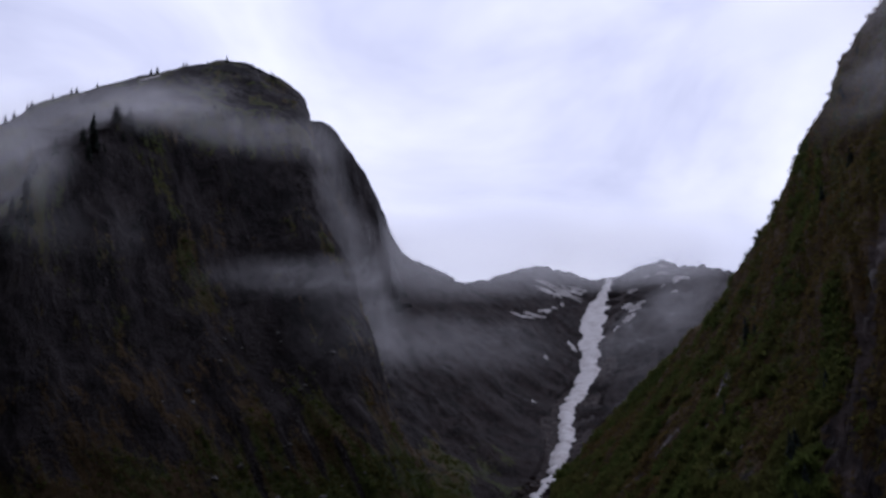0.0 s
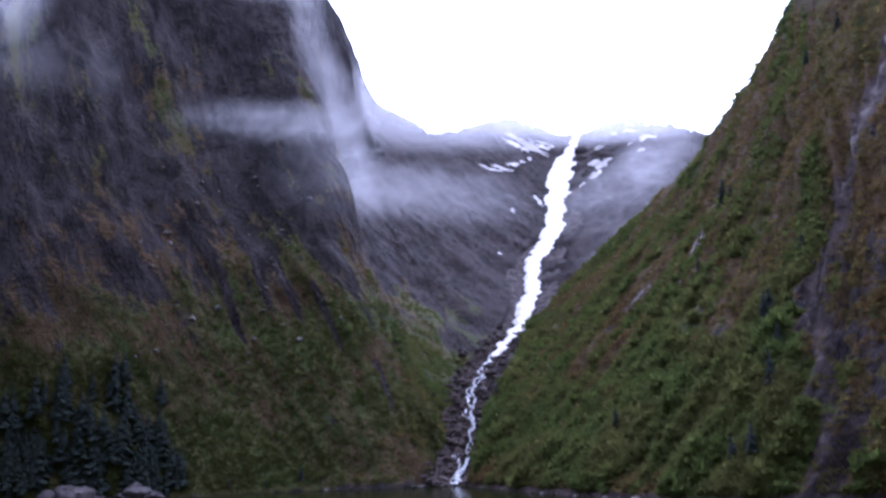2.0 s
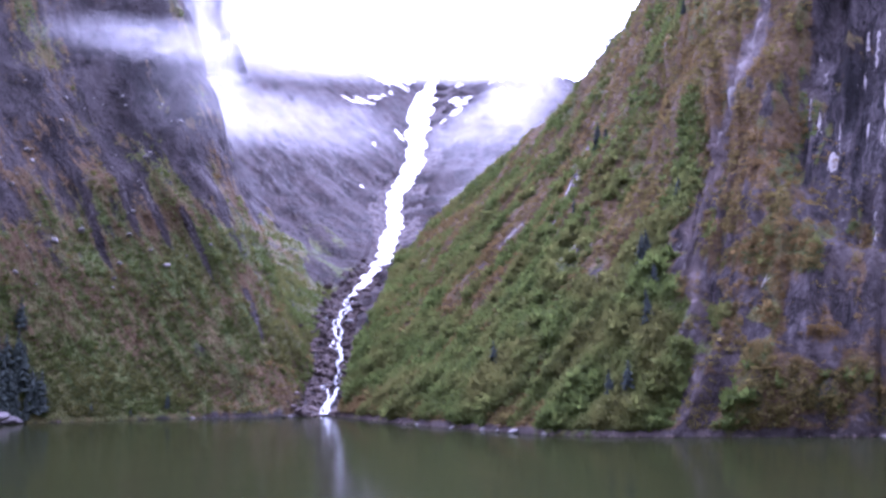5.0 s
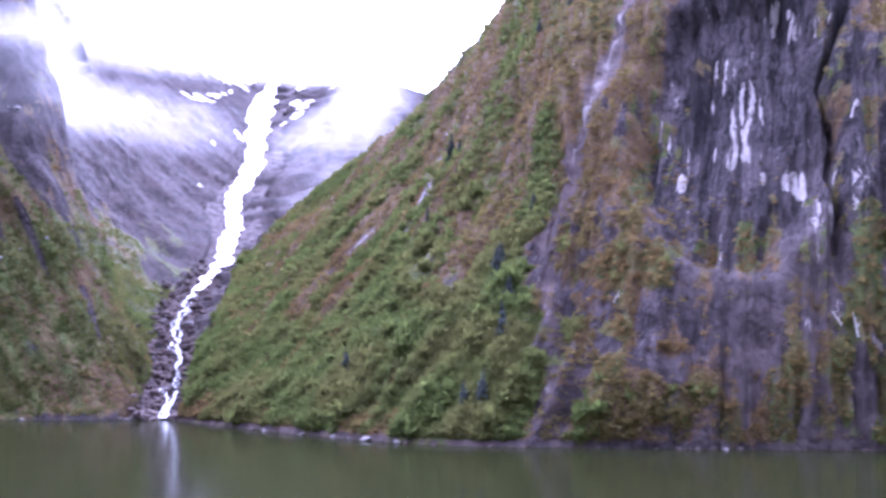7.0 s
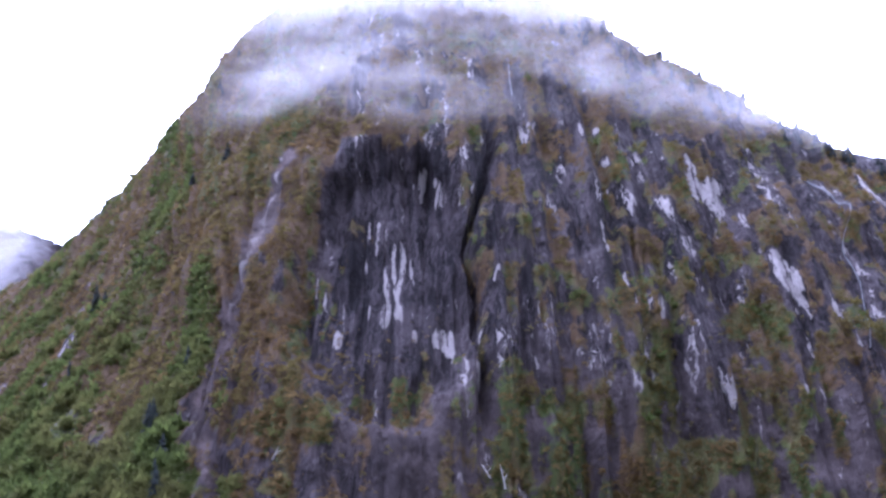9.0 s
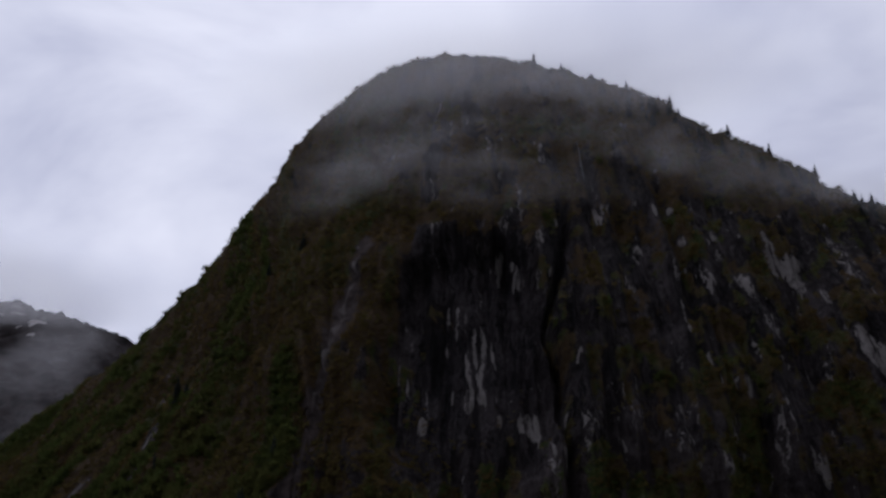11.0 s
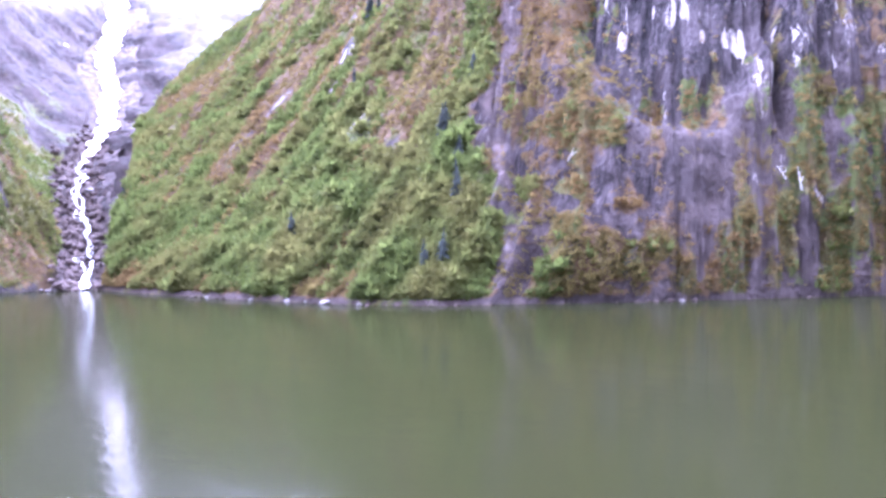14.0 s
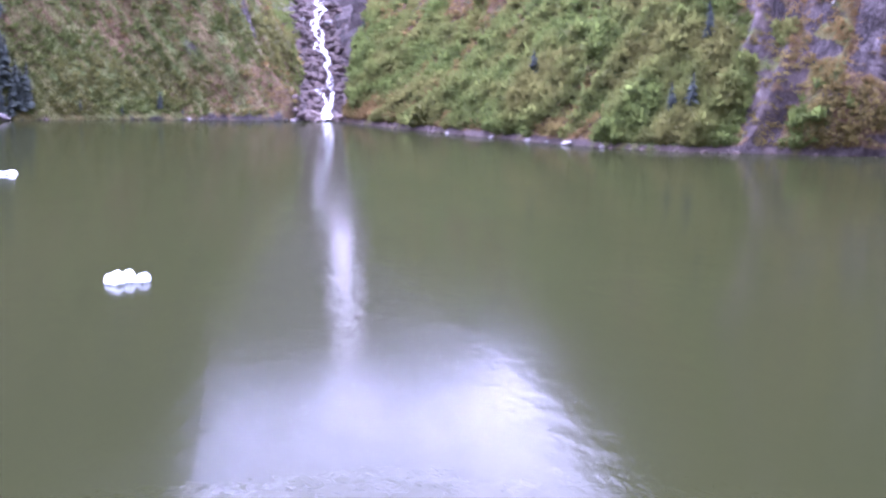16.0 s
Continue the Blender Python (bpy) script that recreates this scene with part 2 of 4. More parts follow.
def water_material():
    k = Nodes("fjord_water")
    swell = k.noise(0.03, 3, 0.5, stretch=(1, 0.5, 1))
    chop = k.noise(0.5, 4, 0.6, stretch=(1, 0.45, 1))
    high = k.math("ADD", k.math("MULTIPLY", swell, 2.2), k.math("MULTIPLY", chop, 0.45))
    tone = k.mix(k.noise(0.01, 3), (0.0084, 0.0096, 0.0031), (0.0106, 0.0118, 0.0042))
    return k.solid(tone, 0.115, k.bump(high, 0.10, 1.0), IOR=1.33, Specular_IOR_Level=0.021)


M_water = water_material()


def mist_material(name, density, size, least):
    """Thin cloud: white droplets that let light through, ragged by two sizes of noise, thinning out to the rim. size: the metres of its billows; least: its thickness in the gaps."""
    k = Nodes(name)
    uv = k.tree.nodes.new("ShaderNodeSeparateXYZ")
    k.plug(uv.inputs[0], k.coord.outputs["UV"])
    rim = None
    for axis in (0, 1):
        far = k.math("ABSOLUTE", k.math("SUBTRACT", k.math("MULTIPLY", uv.outputs[axis], 2.0), 1.0))
        far = k.math("POWER", far, 2.0)
        rim = far if rim is None else k.math("ADD", rim, far)
    shift = k.tree.nodes.new("ShaderNodeVectorMath")
    shift.operation = "ADD"
    k.plug(shift.inputs[0], k.coord.outputs["Object"])
    off = k.tree.nodes.new("ShaderNodeCombineXYZ")
    k.plug(off.inputs[0], k.math("MULTIPLY", k.random(), 9000.0))
    k.plug(shift.inputs[1], off.outputs[0])
    big = k.noise(1.0 / size, 3, 0.5, stretch=(0.55, 1, 1.0), vector=shift.outputs[0], distortion=0.8)
    small = k.noise(3.5 / size, 5, 0.6, stretch=(0.55, 1, 1.0), vector=shift.outputs[0], distortion=1.2)
    torn = k.math("ADD", k.math("MULTIPLY", k.math("SUBTRACT", big, 0.5), 2.6), k.math("MULTIPLY", k.math("SUBTRACT", small, 0.5), 1.5))
    body = k.math("ADD", k.math("SUBTRACT", 0.75, rim), torn)
    soft = k.tree.nodes.new("ShaderNodeMapRange")
    soft.interpolation_type = "SMOOTHSTEP"
    soft.inputs["From Min"].default_value, soft.inputs["From Max"].default_value = -0.5, 2.0
    k.plug(soft.inputs["Value"], body)
    fade = k.tree.nodes.new("ShaderNodeMapRange")
    fade.interpolation_type = "SMOOTHSTEP"
    fade.inputs["From Min"].default_value, fade.inputs["From Max"].default_value = 1.0, 0.0
    k.plug(fade.inputs["Value"], rim)
    alpha = k.math("MULTIPLY", k.math("MULTIPLY", k.math("ADD", least, k.math("MULTIPLY", soft.outputs[0], 1 - least)), fade.outputs[0]), density, clamp=True)
    # droplets scatter alike all round: the light of the bright sky above and behind comes through
    both = k.tree.nodes.new("ShaderNodeBsdfTranslucent")
    k.plug(both.inputs["Color"], (0.97, 0.945, 0.945))
    aim = k.tree.nodes.new("ShaderNodeCombineXYZ")
    for axis, value in enumerate((-0.1, -0.45, -0.887)):
        aim.inputs[axis].default_value = value
    k.plug(both.inputs["Normal"], aim.outputs[0])
    clear = k.tree.nodes.new("ShaderNodeBsdfTransparent")
    last = k.tree.nodes.new("ShaderNodeMixShader")
    k.plug(last.inputs[0], alpha)
    k.tree.links.new(clear.outputs[0], last.inputs[1])
    k.tree.links.new(both.outputs[0], last.inputs[2])
    k.tree.links.new(last.outputs[0], k.out.inputs["Surface"])
    return k.mat


# ---- helpers for shapes ----
TABLE = np.random.RandomState(7).rand(4096)


def lattice(ix, iy, iz):
    return TABLE[((ix * 374761393 + iy * 668265263 + iz * 2147483647) ^ (ix * 1274126177 >> 7)) % 4096]


def value_noise(p):
    """Smooth noise in -1 .. 1 at rows of places."""
    p = np.asarray(p, float)
    i = np.floor(p).astype(np.int64)
    f = p - i
    f = f * f * (3 - 2 * f)
    total = 0
    for dx in (0, 1):
        for dy in (0, 1):
            for dz in (0, 1):
                w = (f[..., 0] if dx else 1 - f[..., 0]) * (f[..., 1] if dy else 1 - f[..., 1]) * (f[..., 2] if dz else 1 - f[..., 2])
                total = total + w * lattice(i[..., 0] + dx, i[..., 1] + dy, i[..., 2] + dz)
    return 2 * total - 1


def fbm(p, octaves=4, gain=0.5):
    total, size = 0, 1.0
    for n in range(octaves):
        total = total + size * value_noise(np.asarray(p) * 2.03**n + 17.3 * n)
        size *= gain
    return total


def glide(points, u):
    """A smooth curve through control rows at u in 0 .. 1."""
    pts = np.asarray(points, float)
    ends = np.vstack([2 * pts[0] - pts[1], pts, 2 * pts[-1] - pts[-2]])
    x = np.clip(u, 0, 1) * (len(pts) - 1)
    i = np.minimum(x.astype(int), len(pts) - 2)
    f = (x - i)[:, None]
    a, b, c, d = (ends[i + n] for n in range(4))
    return 0.5 * (2 * b + (c - a) * f + (2 * a - 5 * b + 4 * c - d) * f**2 + (3 * b - a - 3 * c + d) * f**3)


def mesh_object(name, verts, faces, material, parent=None, smooth=True, values=None):
    """One mesh object from arrays; values: float attributes by name."""
    me = bpy.data.meshes.new(name)
    verts, faces = np.asarray(verts, np.float32), np.asarray(faces, np.int32)
    n = faces.shape[1]
    me.vertices.add(len(verts))
    me.vertices.foreach_set("co", verts.ravel())
    me.loops.add(faces.size)
    me.loops.foreach_set("vertex_index", faces.ravel())
    me.polygons.add(len(faces))
    me.polygons.foreach_set("loop_start", np.arange(0, faces.size, n, dtype=np.int32))
    me.polygons.foreach_set("use_smooth", np.full(len(faces), smooth))
    me.update(calc_edges=True)
    me.validate()
    for key, value in (values or {}).items():
        me.attributes.new(key, "FLOAT", "POINT").data.foreach_set("value", np.asarray(value, np.float32).ravel())
    me.materials.append(material)
    ob = new(name, me)
    ob.parent = parent
    return ob


def grid_faces(rows, cols):
    i = np.arange(rows * cols).reshape(rows, cols)
    return np.stack([i[:-1, :-1], i[:-1, 1:], i[1:, 1:], i[1:, :-1]], -1).reshape(-1, 4)


def part(name, bm, material, parent, label=""):
    me = bpy.data.meshes.new(name)
    bm.to_mesh(me)
    bm.free()
    me.materials.append(material)
    ob = new(name, me)
    ob.parent = parent
    return tagged(ob, label)


def smoothstep(a, b, x):
    t = np.clip((x - a) / (b - a), 0, 1)
    return t * t * (3 - 2 * t)


class Slope:
    """A mountainside spanned between rails (shore, shoulder, crest), which can also be asked for places on it."""

    def __init__(self, rails, bends, rough, gully, seed, lean, hollows=(), finned=((0, 1), (1, 1)), cleft=(), bend_at=1.0, narrow=1.0, back=160.0, strike=None):
        self.strike = strike
        self.cleft, self.bend_at, self.narrow = cleft, bend_at, narrow
        self.lean, self.hollows, self.finned = lean, hollows, finned
        self.rails, self.bends, self.rough, self.gully, self.seed, self.back = [np.asarray(r, float) for r in rails], bends, rough, gully, seed, back

    def place(self, u, v):
        """Places at u along and v up (0 the foot, 1 the crest)."""
        u, v = np.asarray(u, float).ravel(), np.asarray(v, float).ravel()
        lines = [glide(r, u) for r in self.rails]
        bend = glide(np.asarray(self.bends, float)[:, None] if np.ndim(self.bends[0]) == 0 else self.bends, u)
        span = len(lines) - 1
        k = np.clip((v * span).astype(int), 0, span - 1)
        out = np.zeros((len(u), 3))
        for n in range(span):
            m = k == n
            s = v[m] * span - n
            e = bend[m, min(n, bend.shape[1] - 1)]
            g = np.where(s > 0, np.maximum(s, 0) ** e, s)
            a, b = lines[n][m], lines[n + 1][m]
            out[m, :2] = a[:, :2] + (b - a)[:, :2] * g[:, None]
            out[m, 2] = a[:, 2] + (b - a)[:, 2] * s
        return out

    def fall(self, u, v):
        """A number that stays the same down a fall line; on the cliff, down a joint of the rock."""
        u, v = np.asarray(u).ravel(), np.asarray(v).ravel()
        slope = u - np.minimum(v, self.bend_at + 0.1 * (v - self.bend_at)) * np.interp(u, *self.lean)
        if self.strike is None:
            return slope
        joint = (self.place(u, v)[:, :2] @ self.strike + 125) / 720 + 0.454
        k = smoothstep(0.42, 0.54, u)
        return slope * (1 - k) + joint * k

    def relief(self, u, v, p):
        """How far the rock stands out: gullies that run down the slope, ledges and broken rock."""
        u, v = np.asarray(u).ravel(), np.asarray(v).ravel()
        along = self.fall(u, v) * self.gully
        q = np.stack([along + 0.25 * fbm(p / 60.0, 2), 2.2 * v, np.full(len(p), self.seed)], -1)
        ribs = 1 - 2.2 * np.abs(fbm(q, 3 if self.narrow > 0.6 else 2, 0.5))
        rough = fbm(p / np.array([34.0, 34.0, 48.0]) + self.seed, 5, 0.52)
        fins = 0.6 - 1.9 * np.abs(fbm(np.stack([along * 2.6, 1.5 * v, np.full(len(p), self.seed + 5)], -1), 3))
        out = self.rough[0] * ribs + self.rough[1] * rough + self.rough[2] * fins * np.interp(u, *self.finned)
        if self.cleft:
            a, z = p[:, :2] @ self.strike, p[:, 2]
            off = a - np.interp(z, *self.cleft) + 2.0 * rough
            strong = smoothstep(50, 80, z) * smoothstep(235, 200, z)
            out = out - strong * (9.0 * np.exp(-((off / 1.7) ** 2)) - 3.0 * np.exp(-(((off - 8) / 5.0) ** 2)))
            pillar = fbm(np.stack([a / 9.0, z / 90.0, 0 * a + 2], -1), 3)
            out = out + 2.4 * smoothstep(-0.1, 0.25, pillar) * smoothstep(0.5, 0.58, u)
        for ha, hz, ra, rz, deep in self.hollows:
            far = ((p[:, :2] @ self.strike - ha) / ra) ** 2 + ((p[:, 2] - hz) / rz) ** 2
            out = out - deep * smoothstep(1.25, 0.7, far + 0.15 * rough)
        return out

    def surface(self, u, v):
        p = self.place(u, v)
        d = 1e-3
        du = self.place(np.clip(np.asarray(u) + d, 0, 1), v) - self.place(np.clip(np.asarray(u) - d, 0, 1), v)
        dv = self.place(u, np.asarray(v) + d) - self.place(u, np.asarray(v) - d)
        n = np.cross(du, dv)
        n /= np.maximum(np.linalg.norm(n, axis=1, keepdims=True), 1e-9)
        n *= np.where(n[:, 2:] < 0, -1, 1)
        fade = np.clip((p[:, 2] + 1) / 14.0, 0.12, 1)
        vv = np.asarray(v).ravel()
        fade *= np.clip((1.06 - vv) / 0.12, 0.35, 1)
        return p + n * (self.relief(u, v, p) * fade)[:, None], n

    def build(self, name, material, nu, nv, cover):
        """The mesh, with a foot under the water and a back behind the crest."""
        u, v = np.meshgrid(np.linspace(0, 1, nu), np.linspace(0, 1, nv), indexing="ij")
        p, _ = self.surface(u.ravel(), v.ravel())
        p = p.reshape(nu, nv, 3)
        foot = p[:, :1].copy()
        foot[..., 2] -= 25
        out = self.place(u[:, 0], v[:, -1]) - self.place(u[:, 0], 0 * v[:, 0])
        out[:, 2] = 0
        out /= np.linalg.norm(out, axis=1, keepdims=True)
        back = [p[:, -1:] + out[:, None] * self.back * k + np.array([0, 0, -self.back * drop]) for k, drop in ((0.25, 0.02), (0.6, 0.25), (1.0, 0.9), (1.6, 2.6))]
        p = np.concatenate([foot, p, *back], 1)
        cols = p.shape[1]
        flat = p.reshape(-1, 3)
        uu = np.repeat(np.linspace(0, 1, nu), cols)
        vv = np.tile(np.r_[0, np.linspace(0, 1, nv), 1, 1, 1, 1], nu)
        metres = np.linalg.norm(np.diff(self.rails[0], axis=0), axis=1).sum()
        values = cover(uu, vv, flat)
        values["along"], values["rise"] = self.fall(uu, vv) * metres * self.narrow, vv * np.linalg.norm(self.rails[-1].mean(0) - self.rails[0].mean(0))
        return mesh_object(name, flat, grid_faces(nu, cols), material, values=values)


# ---- the large structure ----
water = mesh_object("water", [(-4200, -4200, 0), (4200, -4200, 0), (4200, 4200, 0), (-4200, 4200, 0)], [(0, 1, 2, 3)], M_water, smooth=False)
tagged(water, "calm grey-green fjord water mirroring the mountains", "water", kind="structure")
seabed = mesh_object("ground", [(-4300, -4300, -30), (4300, -4300, -30), (4300, 4300, -30), (-4300, 4300, -30)], [(0, 1, 2, 3)], M_bed, smooth=False)
tagged(seabed, "dark rocky ground under the fjord", "ground", kind="structure")

# the direction, in plan, along which the cliff of the right mountain is measured
STRIKE = np.array([0.80, -0.60])
RIGHT = Slope(
    [[(8, 598, 0), (19, 562, 0), (36, 512, 0), (52, 474, 0), (68, 438, 0), (94, 408, 0), (128, 394, 0), (162, 378, 0), (208, 364, 0), (258, 346, 0), (308, 316, 0), (352, 270, 0), (390, 210, 0), (440, 90, 0)],
     [(15, 612, 8), (36, 676, 52), (70, 800, 102), (129, 880, 155), (169, 850, 191), (203, 780, 230), (226, 700, 278), (272, 681, 352), (328, 645, 394), (382, 599, 386), (430, 535, 348), (464, 440, 265), (492, 364, 210), (560, 200, 170)]],
    [1.0, 1.0, 1.1, 1.15, 1.2, 1.25, 1.3, 1.35, 1.45, 1.5, 1.5, 1.5, 1.5, 1.4], (3.0, 3.2, 2.6), 34.0, 3.7, ((0, 0.1, 0.3, 0.45, 0.52, 0.62, 0.72, 1), (0.50, 0.56, 0.54, 0.42, 0.26, 0.06, -0.12, -0.16)), ((-87, 138, 41, 72, 16.0),), ((0, 0.46, 0.58, 1), (0.3, 0.35, 1.0, 1.0)),
    ((62, 78, 92, 108, 126, 152, 163, 210), (-45.3, -47.0, -45.4, -48.4, -45.6, -49.5, -46.8, -37.9)), narrow=0.8, strike=STRIKE)
LEFT = Slope(
    [[(-430, 420, 0), (-330, 520, 0), (-250, 585, 0), (-181, 610, 0), (-116, 622, 0), (-70, 622, 0), (-26, 612, 0), (-6, 655, 14), (6, 730, 40), (22, 850, 76), (62, 1000, 125), (95, 1240, 205), (150, 1440, 280), (190, 1700, 400), (245, 1900, 492)],
     [(-420, 520, 160), (-330, 560, 190), (-243, 600, 226), (-232, 650, 286), (-205, 730, 352), (-157, 784, 368), (-104, 820, 364), (-80, 850, 275), (-100, 960, 235), (-60, 1090, 270), (-55, 1240, 360), (-18, 1390, 392), (55, 1560, 428), (130, 1760, 500), (215, 2000, 548)],
     [(-480, 700, 320), (-400, 780, 360), (-344, 840, 400), (-322, 894, 442), (-260, 968, 494), (-189, 1002, 518), (-127, 972, 468), (-114, 945, 430), (-100, 975, 432), (-74, 1060, 413), (-52, 1160, 368), (-20, 1350, 396), (20, 1640, 448), (80, 1850, 495), (215, 2150, 570)]],
    [(1.0, 1.0), (1.0, 1.0), (0.95, 1.0), (0.9, 1.0), (0.85, 1.0), (0.8, 1.0), (0.9, 0.9), (1.0, 0.9), (0.9, 1.0), (0.8, 1.0), (0.8, 1.0), (0.9, 1.0), (1.0, 1.0), (1.0, 1.0), (1.0, 1.0)], (1.2, 4.2, 0.4), 40.0, 9.1, ((0, 0.2, 0.3, 0.4, 0.5, 0.6, 1), (-0.1, -0.30, -0.40, -0.46, -0.40, -0.25, 0.0)), bend_at=0.27, narrow=0.5)
VALLEY = Slope(
    [[(26, 690, 26), (44, 850, 74), (92, 1000, 122), (124, 1240, 200), (176, 1440, 276), (222, 1700, 402), (262, 1885, 488), (300, 2020, 540)],
     [(110, 760, 50), (170, 920, 100), (240, 1060, 165), (300, 1300, 255), (380, 1560, 370), (425, 1800, 470), (420, 1904, 509), (377, 2015, 560)],
     [(160, 800, 40), (230, 980, 95), (330, 1150, 160), (420, 1400, 250), (520, 1650, 360), (560, 1850, 450), (560, 2000, 500), (400, 2150, 560)]],
    [(1.0, 1.0)] * 8, (5.0, 7.0, 2.0), 22.0, 5.3, ((0, 1), (0.0, 0.0)))


# bare and overgrown places of the right mountain: metres along the strike, height, width, tallness, lean
PALE_SLABS = (
    (23, 179, 9.3, 23.0, -12), (20, 199, 5.1, 8.9, -10), (44, 170, 9.2, 22.7, -8), (67, 180, 13.9, 32.0, -22), (65, 196, 8.5, 17.9, -10), (74, 185, 11.1, 11.7, 0), (92, 130, 11.5, 28.8, -20),
    (54, 79, 6.0, 17.6, -5), (-61, 101, 10.7, 17.9, -15), (-72, 104, 7.3, 5.6, 40), (-107, 105, 5.2, 10.0, 0), (11, 224, 3.6, 11.3, 0), (1, 229, 3.0, 7.6, 0), (19, 223, 3.0, 6.9, 0),
    (152, 183, 8.3, 23.2, -8))
PALE_STREAKS = (
    (-101, 145, 6.3, 22.1, -8), (-92, 158, 8.1, 19.8, -5), (-81, 142, 7.3, 22.0, -12), (-85, 129, 4.6, 24.0, -8), (-118, 130, 4.5, 18.3, -15), (-103, 135, 3.1, 19.1, -15), (-96, 116, 4.5, 13.1, 0),
    (-87, 115, 4.5, 10.5, 0), (-81, 117, 9.0, 6.3, 30), (-65, 182, 9.6, 13.6, -20), (-72, 188, 6.8, 13.7, 0), (22, 129, 5.5, 29.0, -18), (28, 116, 11.2, 14.3, -20), (-21, 118, 10.7, 14.2, 0),
    (-15, 99, 9.0, 10.9, -10))
THIN_STREAKS = (
    (-6, 104, 5.3, 7.6, 10), (-12, 82, 3.2, 13.6, -12), (-10, 74, 2.7, 10.6, -10), (-33, 38, 3.4, 9.0, -20), (-37, 131, 5.5, 11.5, 0), (45, 107, 2.4, 10.2, 0), (67, 99, 5.7, 9.1, 0),
    (85, 75, 7.3, 10.5, 0), (110, 112, 8.2, 8.6, 0), (65, 67, 2.3, 21.5, 0), (36, 65, 5.5, 10.5, 0), (41, 134, 4.0, 14.9, 0), (82, 164, 6.4, 10.1, 0), (105, 156, 3.6, 15.3, -10),
    (92, 96, 2.8, 10.9, -8), (-53, 54, 4.8, 27.7, 14), (-51, 85, 11.7, 14.8, 0), (-20, 221, 5.9, 18.5, 0))
HEATH_HIGH = (
    (-30, 186, 19.2, 26.0, 0), (-8, 163, 10.5, 13.8, -10), (-6, 143, 12.8, 21.5, -25), (30, 150, 13.1, 19.2, 0), (-98, 226, 51.7, 16.0, 0), (-128, 217, 26.6, 18.6, 0), (67, 231, 33.2, 22.2, 0),
    (145, 198, 42.8, 21.0, 0), (0, 79, 9.2, 9.7, 0), (-145, 122, 14.8, 41.6, 12), (-148, 168, 24.4, 34.2, 10), (71, 151, 13.0, 16.4, -20), (-28, 79, 9.2, 14.5, 0))
GRASS_HIGH = (
    (27, 70, 18.3, 24.1, 0), (40, 50, 40.0, 16.3, 0), (64, 47, 19.9, 23.2, 0), (68, 110, 24.4, 12.8, -30), (85, 107, 14.5, 22.9, -20), (-15, 69, 18.0, 23.6, 0), (-111, 67, 17.3, 15.9, -30),
    (-78, 80, 16.3, 12.2, 0), (-128, 68, 17.3, 18.2, 0), (-131, 44, 24.9, 13.1, 0), (23, 38, 19.6, 13.7, 0))
HEATH_LOW = (
    (-270, 163, 23.4, 38.5, 10), (-214, 93, 31.5, 16.5, 10), (-284, 66, 13.9, 40.8, 42), (-398, 119, 22.6, 47.4, 52), (-191, 173, 40.7, 48.8, 10), (-330, 162, 22.1, 46.5, 50), (-128, 120, 17.1, 23.1, 0),
    (-148, 121, 19.9, 18.3, 0), (-193, 134, 16.3, 22.8, 20), (-357, 57, 9.1, 38.1, 50))
GRASS_LOW = (
    (-185, 24, 54.8, 33.2, 30), (-251, 18, 36.7, 28.9, 35), (-181, 71, 14.1, 46.8, 32), (-240, 63, 22.9, 32.1, 40), (-169, 95, 12.3, 23.2, 20), (-323, 32, 24.5, 40.1, 45), (-165, 39, 19.2, 31.3, 20),
    (-191, 53, 20.5, 21.6, 30), (-239, 42, 21.5, 40.0, 40), (-108, 64, 15.3, 13.8, -30), (-108, 18, 16.1, 19.0, 0), (-128, 69, 13.3, 9.3, 0), (-92, 21, 12.2, 12.8, 0))
ROCK_LOW = (
    (-224, 73, 15.1, 18.5, 20), (-248, 124, 7.6, 27.7, 25), (-144, 56, 13.2, 25.5, 0), (-125, 43, 14.7, 19.9, 0), (-164, 70, 11.5, 24.2, 0), (-113, 40, 12.5, 19.7, 0), (-98, 49, 14.8, 26.6, -30),
    (-203, 66, 7.2, 10.1, 0), (-143, 14, 12.1, 19.0, 0))
PALE_LOW = (
    (-292, 93, 4.2, 20.2, 35), (-259, 143, 3.5, 5.3, 0), (-250, 114, 5.2, 15.2, 25), (-266, 164, 3.3, 7.7, 10), (-253, 96, 2.8, 14.9, 30), (-306, 74, 2.3, 12.3, 40))
MARKS_LEFT = (
    (0.2446, 0.341, 7, 14, -20), (0.2389, 0.292, 9, 8, 0), (0.3605, 0.370, 4, 40, 4), (0.1974, 0.355, 4, 22, -40), (0.2461, 0.215, 8, 4, 10), (0.2074, 0.143, 8, 6, 0), (0.3562, 0.166, 9, 40, 25), (0.3763, 0.16, 8, 46, 28),
    (0.4034, 0.129, 10, 44, 30), (0.4449, 0.077, 11, 36, 26), (0.4564, 0.032, 4, 18, 30), (0.329, 0.138, 9, 40, 25), (0.658, 0.109, 8, 40, 12), (0.655, 0.241, 7, 36, 10))


def marked(marks, u, v, per_u, per_v):
    """1 on the bare patches (place, width, height in metres, lean), falling off to 0 outside."""
    out = np.zeros(len(u))
    for mu, mv, wide, high, lean in marks:
        x, y = (u - mu) * per_u, (v - mv) * per_v
        c, s = math.cos(radians(lean)), math.sin(radians(lean))
        far = ((c * x + s * y) / wide) ** 2 + ((c * y - s * x) / high) ** 2
        out = np.maximum(out, smoothstep(0.42, 0.10, far))
    return out


